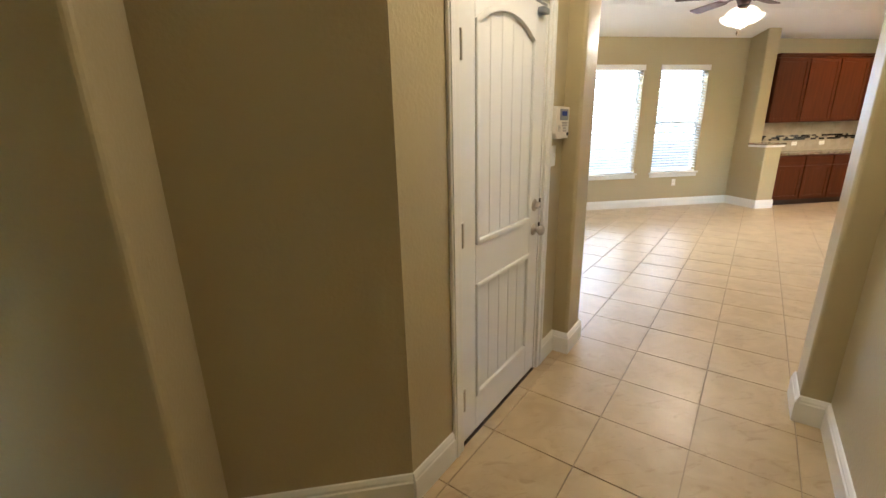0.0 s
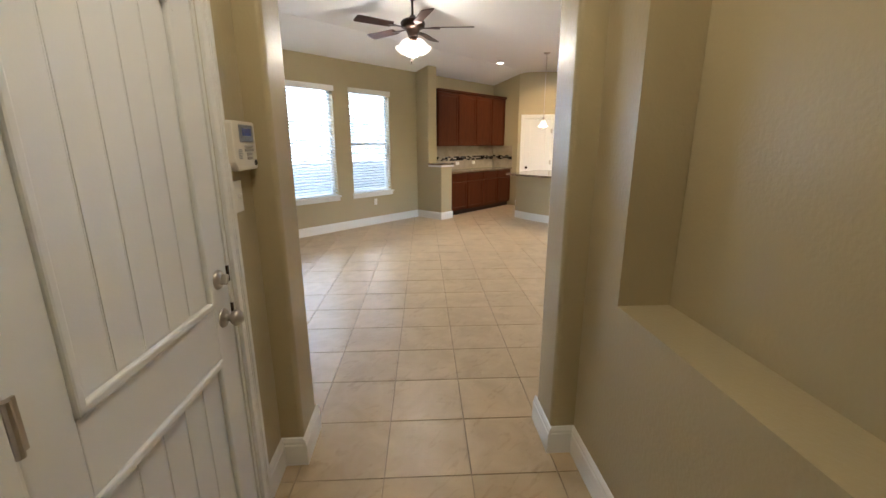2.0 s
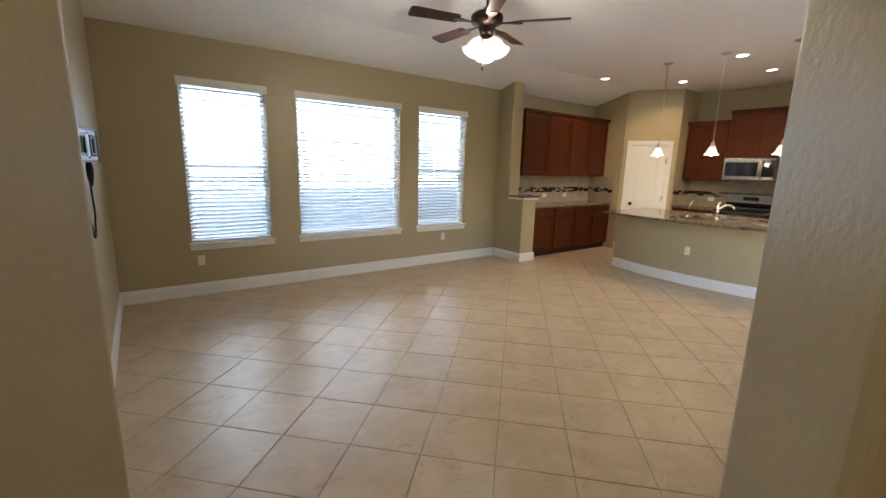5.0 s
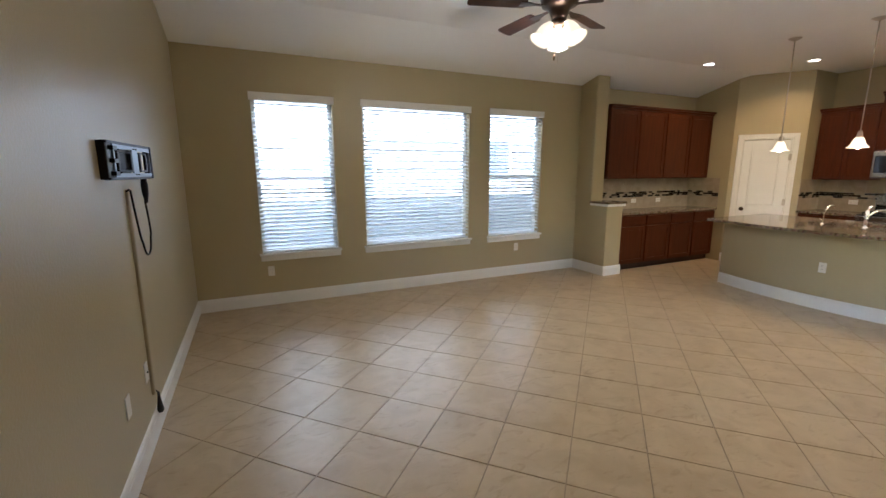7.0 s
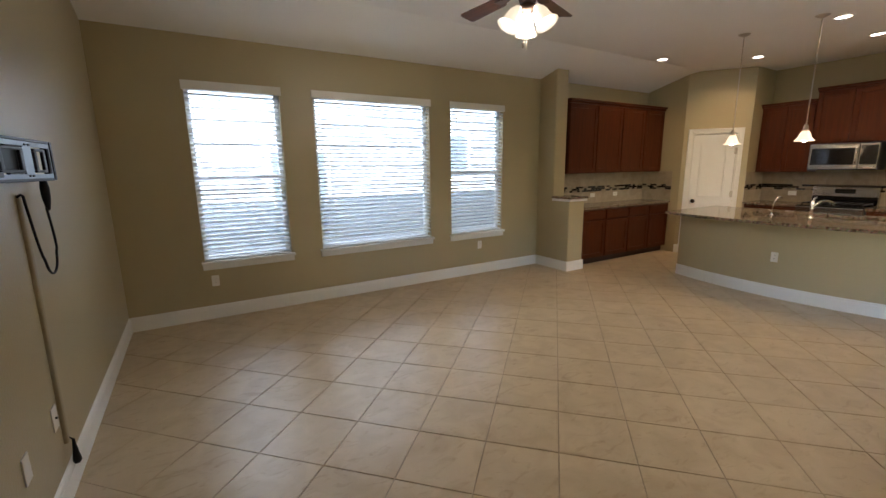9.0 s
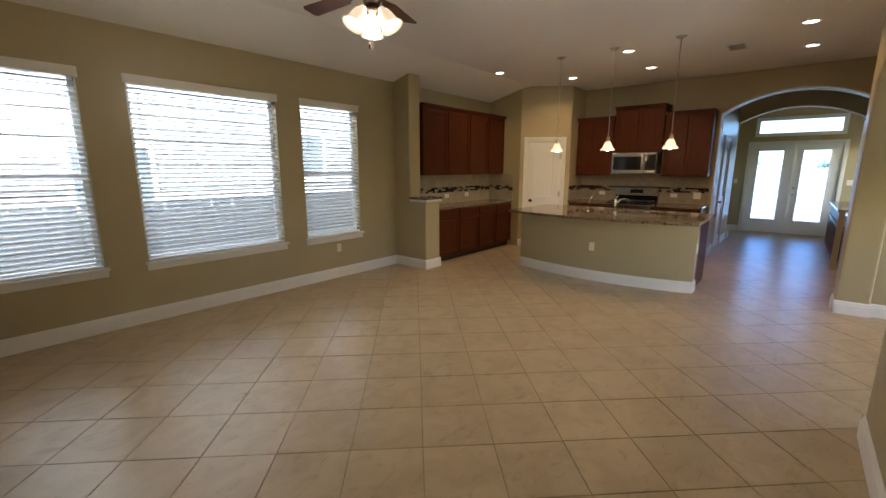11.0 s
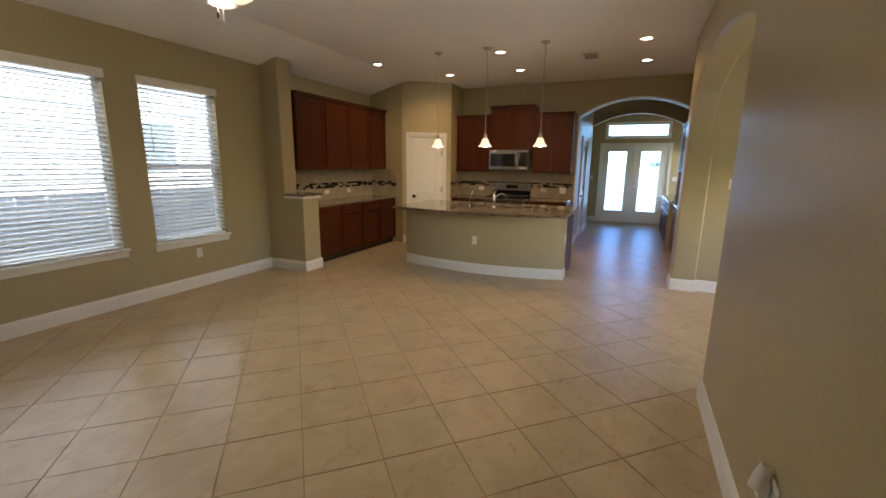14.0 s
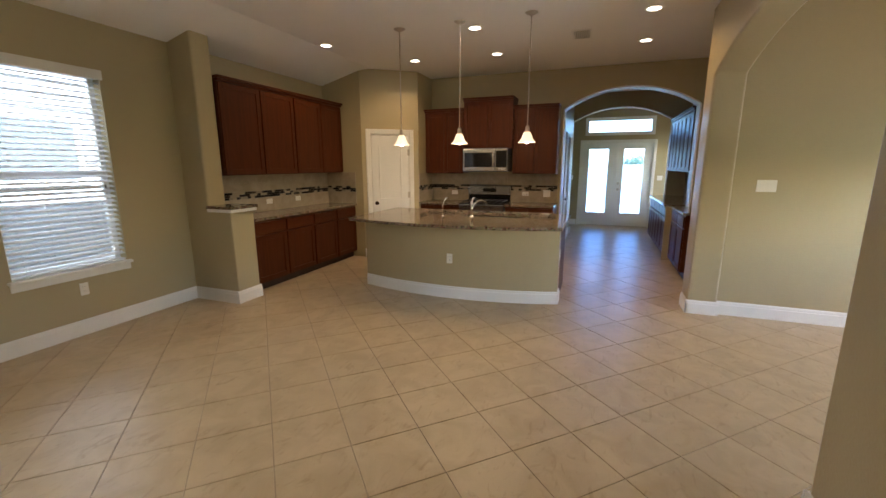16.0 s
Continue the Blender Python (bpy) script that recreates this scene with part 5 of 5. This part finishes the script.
head("slot_backing", box(-0.105, 0.004, -0.056, -0.015, 0.012, 0.056), BLACKP)
for x in (0.018, 0.038):
    for z in (-0.09, 0.09):
        head("bolt", lathe([(0, 0.004), (0.005, 0.004), (0.006, 0)], 8, None, pose(x, -0.006, z, 90, 0, 0)), BLACKM)
head("end_cap", box(0.165, -0.01, -0.12, 0.177, 0.03, 0.125, 0.002), BLACKM)

cb = thing("power_cable", pose(X_L, 5.47, 1.62, 0, 0, 90), "black power cable hanging in a loop from the mount", "cable")
part("connector", lathe([(0.0, 0.0), (0.014, -0.004), (0.019, -0.05), (0.017, -0.10), (0.008, -0.15), (0.005, -0.155)], 12, None, pose(0.17, -0.045, -0.11)), BLACKP, cb, smooth=True)
loop = []
for k in range(33):
    a = k / 32
    ang = math.pi * a
    if a < 0.3:
        loop.append((0.16 + 0.045 * math.sin(a / 0.3 * math.pi / 2), -0.04, -0.25 - 0.22 * a / 0.3))
    elif a < 0.65:
        b = (a - 0.3) / 0.35 * math.pi
        loop.append((0.105 + 0.100 * math.cos(b), -0.035, -0.47 - 0.100 * math.sin(b)))
    else:
        b = (a - 0.65) / 0.35
        loop.append((0.005 - 0.095 * b ** 0.8, -0.03 + 0.002 * b, -0.47 + 0.29 * b))
loop.append((-0.098, -0.024, -0.175))
loop.append((-0.108, -0.012, -0.185))
part("cord", tube(loop, 0.0055, 7), BLACKP, cb, smooth=True)
cover = thing("cable_cover", pose(X_L, 5.36, 0, 0, 2.0, 90), "tan plastic cable cover strip down the wall", "cable cover")
part("channel", prism(rounded([(-0.017, -0.016), (0.017, -0.016), (0.017, 0), (-0.017, 0)], [0.008, 0.008, 0, 0]), 0.247, 1.445), mat("tan_plastic", (0.36, 0.30, 0.19), 0.45, 0, 0.04, 6), cover)
plug = thing("cable_plug", pose(X_L, 5.40, 0.04, 0, 0, 90), "black cable plug hanging below the cover", "plug")
part("plug_body", lathe([(0.0, 0.205), (0.006, 0.20), (0.008, 0.17), (0.014, 0.12), (0.019, 0.085), (0.012, 0.07), (0.0, 0.068)], 12, None, pose(-0.005, -0.024, 0)), BLACKP, plug, smooth=True)
part("cord", tube([(-0.04, -0.008, 0.215), (-0.02, -0.014, 0.222), (-0.005, -0.024, 0.20)], 0.004, 6), BLACKP, plug)

# night light plugged into the south wall
wall_plate("wall_outlet", pose(3.74, Y_R, 0.42, 0, 0, 180), WP + "outlet with a plug-in air freshener", "outlet")
nl = thing("plug_in_freshener", pose(3.78, Y_R, 0.44, 0, 0, 180), "white plug-in air freshener in the outlet", "air freshener")
part("body", box(-0.02, -0.045, -0.05, 0.02, -0.009, 0.02, 0.008), PLASTIC, nl)
part("cup", lathe([(0.022, -0.02), (0.024, 0.03), (0.019, 0.075), (0.016, 0.075), (0.018, 0.03), (0.0, 0.03)], 20, None, pose(0, -0.045, 0, -14, 0, 0)), PLASTIC, nl, smooth=True)
part("clip", box(-0.042, -0.035, -0.03, -0.030, -0.015, 0.06, 0.004), PLASTIC, nl)

# ---- outside ----
G = -0.35


def fence(m, length, height, label):
    f = thing("fence", m, label, "fence")
    n = int(length / 0.147)
    me = None
    for k in range(n):
        if me is None:
            b0 = part("picket", prism([(0, 0), (0.138, 0), (0.138, height - 0.03), (0.11, height), (0.028, height), (0, height - 0.03)], 0, 0.018, None, Matrix(((1, 0, 0, 0), (0, 0, -1, 0), (0, 1, 0, 0), (0, 0, 0, 1)))), FENCE, f)
            me = b0.data
        else:
            b0 = new("picket", me)
            b0.parent = f
        b0.matrix_local = pose(k * 0.147, random.uniform(-0.002, 0.002), random.uniform(-0.01, 0.01), 0, random.uniform(-0.3, 0.3), 0)
    for z in (0.25, height * 0.5, height - 0.22):
        part("rail", box(0, 0.0, z - 0.045, length, 0.04, z + 0.045), FENCE, f)
    return f


fence(pose(-6, 9.3, G - 0.25), 24, 1.71, "pale weathered wooden board fence outside")
fence(pose(21.0, 10.3, G - 0.25, 0, 0, -90), 16, 2.15, "pale weathered wooden board fence outside")
# Unseen slab over the lawn, added to reflect neutral daylight into the passage.
structure(link("front_walk", box(1.5, -9.0, G, 9.0, -0.9, G + 0.05), CONCRETE), "unseen pale concrete slab added to bounce daylight indoors", "pavement")
structure(link("patio", box(14.72, 0.5, G, 18.0, 6.5, -0.10), CONCRETE), "pale concrete patio outside the doors", "patio")


def house(m, length, height, label, wins):
    h = thing("neighbour_house", m, label, "house")
    part("wall", box(0, 0, 0, length, 8, height), SIDING, h, "pale lap siding wall")
    z = 0.05
    me = None
    while z < height - 0.1:
        if me is None:
            o = part("siding_board", prism([(0, 0), (-0.022, 0.0), (-0.004, 0.185), (0, 0.185)], 0, length, None, Matrix(((0, 0, 1, 0), (1, 0, 0, 0), (0, 1, 0, 0), (0, 0, 0, 1)))), SIDING, h)
            me = o.data
        else:
            o = new("siding_board", me)
            o.parent = h
        o.matrix_local = pose(0, -0.001, z)
        z += 0.18
    own = prism([(-0.5, 0), (8.5, 0), (4, 2.4)], -0.5, length + 0.5, None, Matrix(((0, 0, 1, 0), (1, 0, 0, 0), (0, 1, 0, height), (0, 0, 0, 1))))
    part("roof", own, ROOFM, h)
    for x, zz, ww, hh in wins:
        wi = part("window", box(x, -0.05, zz, x + ww, 0.02, zz + hh), TRIM, h)
        part("pane", box(x + 0.08, -0.056, zz + 0.08, x + ww - 0.08, -0.03, zz + hh - 0.08), DULLGLASS, wi)
    return h


house(pose(-8, 10.32, G - 0.1), 26, 4.6, "neighbouring house with pale siding and shingle roof", ((11.02, 1.38, 1.06, 0.98), (14.05, 1.72, 1.03, 0.96)))


def tree(x, y, h, spread, seed):
    rnd = random.Random(seed)
    t = thing("tree", pose(x, y, G), "leafy green garden tree beyond the fence", "tree", "garden trees")
    bm = bmesh.new()
    own = bmesh.new()
    trunk = [(0, 0, -0.2), (0.05, 0.02, h * 0.25), (-0.04, 0.05, h * 0.5), (0.03, 0.0, h * 0.8)]
    tube(trunk, 0.13, 8, bm)
    tips = []
    for k in range(11):
        a = rnd.uniform(0, 6.28)
        z0 = h * rnd.uniform(0.3, 0.7)
        r = spread * rnd.uniform(0.5, 1.0)
        e = Vector((math.cos(a) * r, math.sin(a) * r, z0 + h * rnd.uniform(0.1, 0.35)))
        tube([(0, 0, z0), (e.x * 0.5, e.y * 0.5, z0 + (e.z - z0) * 0.65), tuple(e)], 0.035, 5, bm)
        tips.append(e)
    part("trunk", bm, BARK, t)
    tips.append(Vector((0, 0, h * 0.95)))
    vs, fs = [], []
    for e in tips:
        for _ in range(170):
            c = e + Vector((rnd.gauss(0, 1), rnd.gauss(0, 1), rnd.gauss(0, 0.7))) * spread * 0.30
            d = Vector((rnd.gauss(0, 1), rnd.gauss(0, 1), rnd.gauss(0, 1))).normalized()
            s = d.orthogonal().normalized()
            l, w = rnd.uniform(0.07, 0.13), rnd.uniform(0.03, 0.05)
            i = len(vs)
            vs += [c - d * l, c + s * w, c + d * l, c - s * w]
            fs.append((i, i + 1, i + 2, i + 3))
    me = bpy.data.meshes.new("crown")
    me.from_pydata([tuple(v) for v in vs], [], fs)
    me.materials.append(LEAF)
    crown = new("crown", me)
    crown.parent = t


for i, (x, y, h, s) in enumerate(((38.0, 6.6, 3.0, 1.3), (44.0, 0.4, 2.5, 1.2))):
    tree(x, y, h, s, i)

# ---- floor tiles ----
PITCH, GAP = 0.4006, 0.0045
SKEW = 0.86
U0, V0 = 3.9077, 0.9642
ROOMS = [(X_L - 0.02, Y_R - 0.30, X_B + 0.25, Y_W + 0.02), (-2.3, -2.3, X_L - 0.02, 3.7), (X_L - 0.02, -0.62, X_B + 0.25, Y_R - 0.30), (X_B + 0.25, 1.25, X_F + 0.02, 5.0)]
half = PITCH / 2 - GAP / 2
bm = bmesh.new()
c = [bm.verts.new((sx * half, sy * half, -0.008)) for sx, sy in ((-1, -1), (1, -1), (1, 1), (-1, 1))]
e = [bm.verts.new((sx * half, sy * half, -0.0016)) for sx, sy in ((-1, -1), (1, -1), (1, 1), (-1, 1))]
k_ = half - 0.0016
d = [bm.verts.new((sx * k_, sy * k_, 0)) for sx, sy in ((-1, -1), (1, -1), (1, 1), (-1, 1))]
bm.faces.new(d)
for i in range(4):
    j = (i + 1) % 4
    bm.faces.new((c[i], c[j], e[j], e[i]))
    bm.faces.new((e[i], e[j], d[j], d[i]))
tile_me = bpy.data.meshes.new("tile")
bm.to_mesh(tile_me)
bm.free()
tile_me.materials.append(TILE)


def clipped(poly, x0, y0, x1, y1):
    for axis, lim, sign in ((0, x0, 1), (0, x1, -1), (1, y0, 1), (1, y1, -1)):
        out = []
        for i, p in enumerate(poly):
            q = poly[i - 1]
            a, b = (q[axis] - lim) * sign, (p[axis] - lim) * sign
            if (a >= 0) != (b >= 0):
                s = a / (a - b)
                out.append((q[0] + (p[0] - q[0]) * s, q[1] + (p[1] - q[1]) * s))
            if b >= 0:
                out.append(p)
        poly = out
        if len(poly) < 3:
            return []
    return poly


def laid(a, b):
    """A point of the tile grid, which lies a little askew to the hall."""
    c, n = math.cos(radians(SKEW)), math.sin(radians(SKEW))
    return H2(U0 + a * c + b * n, V0 + b * c - a * n)


floor = bpy.data.objects["floor"]
near, rest = [], []
for i in range(-16, 36):
    for j in range(-26, 20):
        a0, b0 = (i + 0.5) * PITCH, (j + 0.5) * PITCH
        cx, cy = laid(a0, b0)
        poly = [laid(a0 + a * half, b0 + b * half) for a, b in ((-1, -1), (1, -1), (1, 1), (-1, 1))]
        for n, (x0, y0, x1, y1) in enumerate(ROOMS):
            q = clipped(poly, x0, y0, x1, y1)
            if not q:
                continue
            whole = len(q) == 4 and all(x0 < p[0] < x1 and y0 < p[1] < y1 for p in poly)
            if whole and n in (0, 1):
                near.append(((cx - 3.2) ** 2 + (cy - 3.8) ** 2, cx, cy, q))
            else:
                rest.append(q)
near.sort(key=lambda r: r[0])
for r in near[300:]:
    rest.append(r[3])
for _, cx, cy, _q in near[:300]:
    t = new("tile", tile_me)
    t.parent = floor
    t.matrix_local = pose(cx, cy, random.uniform(-0.0006, 0.0004), random.uniform(-0.05, 0.05), random.uniform(-0.05, 0.05), 45 - SKEW + random.choice((0, 90, 180, 270)))
vs, fs = [], []
for q in rest:
    i = len(vs)
    n = len(q)
    z = random.uniform(-0.0006, 0.0004)
    vs += [(x, y, z) for x, y in q] + [(x, y, -0.008) for x, y in q]
    fs.append(tuple(range(i, i + n)))
    fs += [(i + n + k, i + n + (k + 1) % n, i + (k + 1) % n, i + k) for k in range(n)]
me = bpy.data.meshes.new("further_tiles")
me.from_pydata(vs, [], fs)
me.materials.append(TILE)
ft = new("further_tiles", me)
ft.parent = floor
tagged(ft, "beige ceramic floor tiles", kind="stuff")
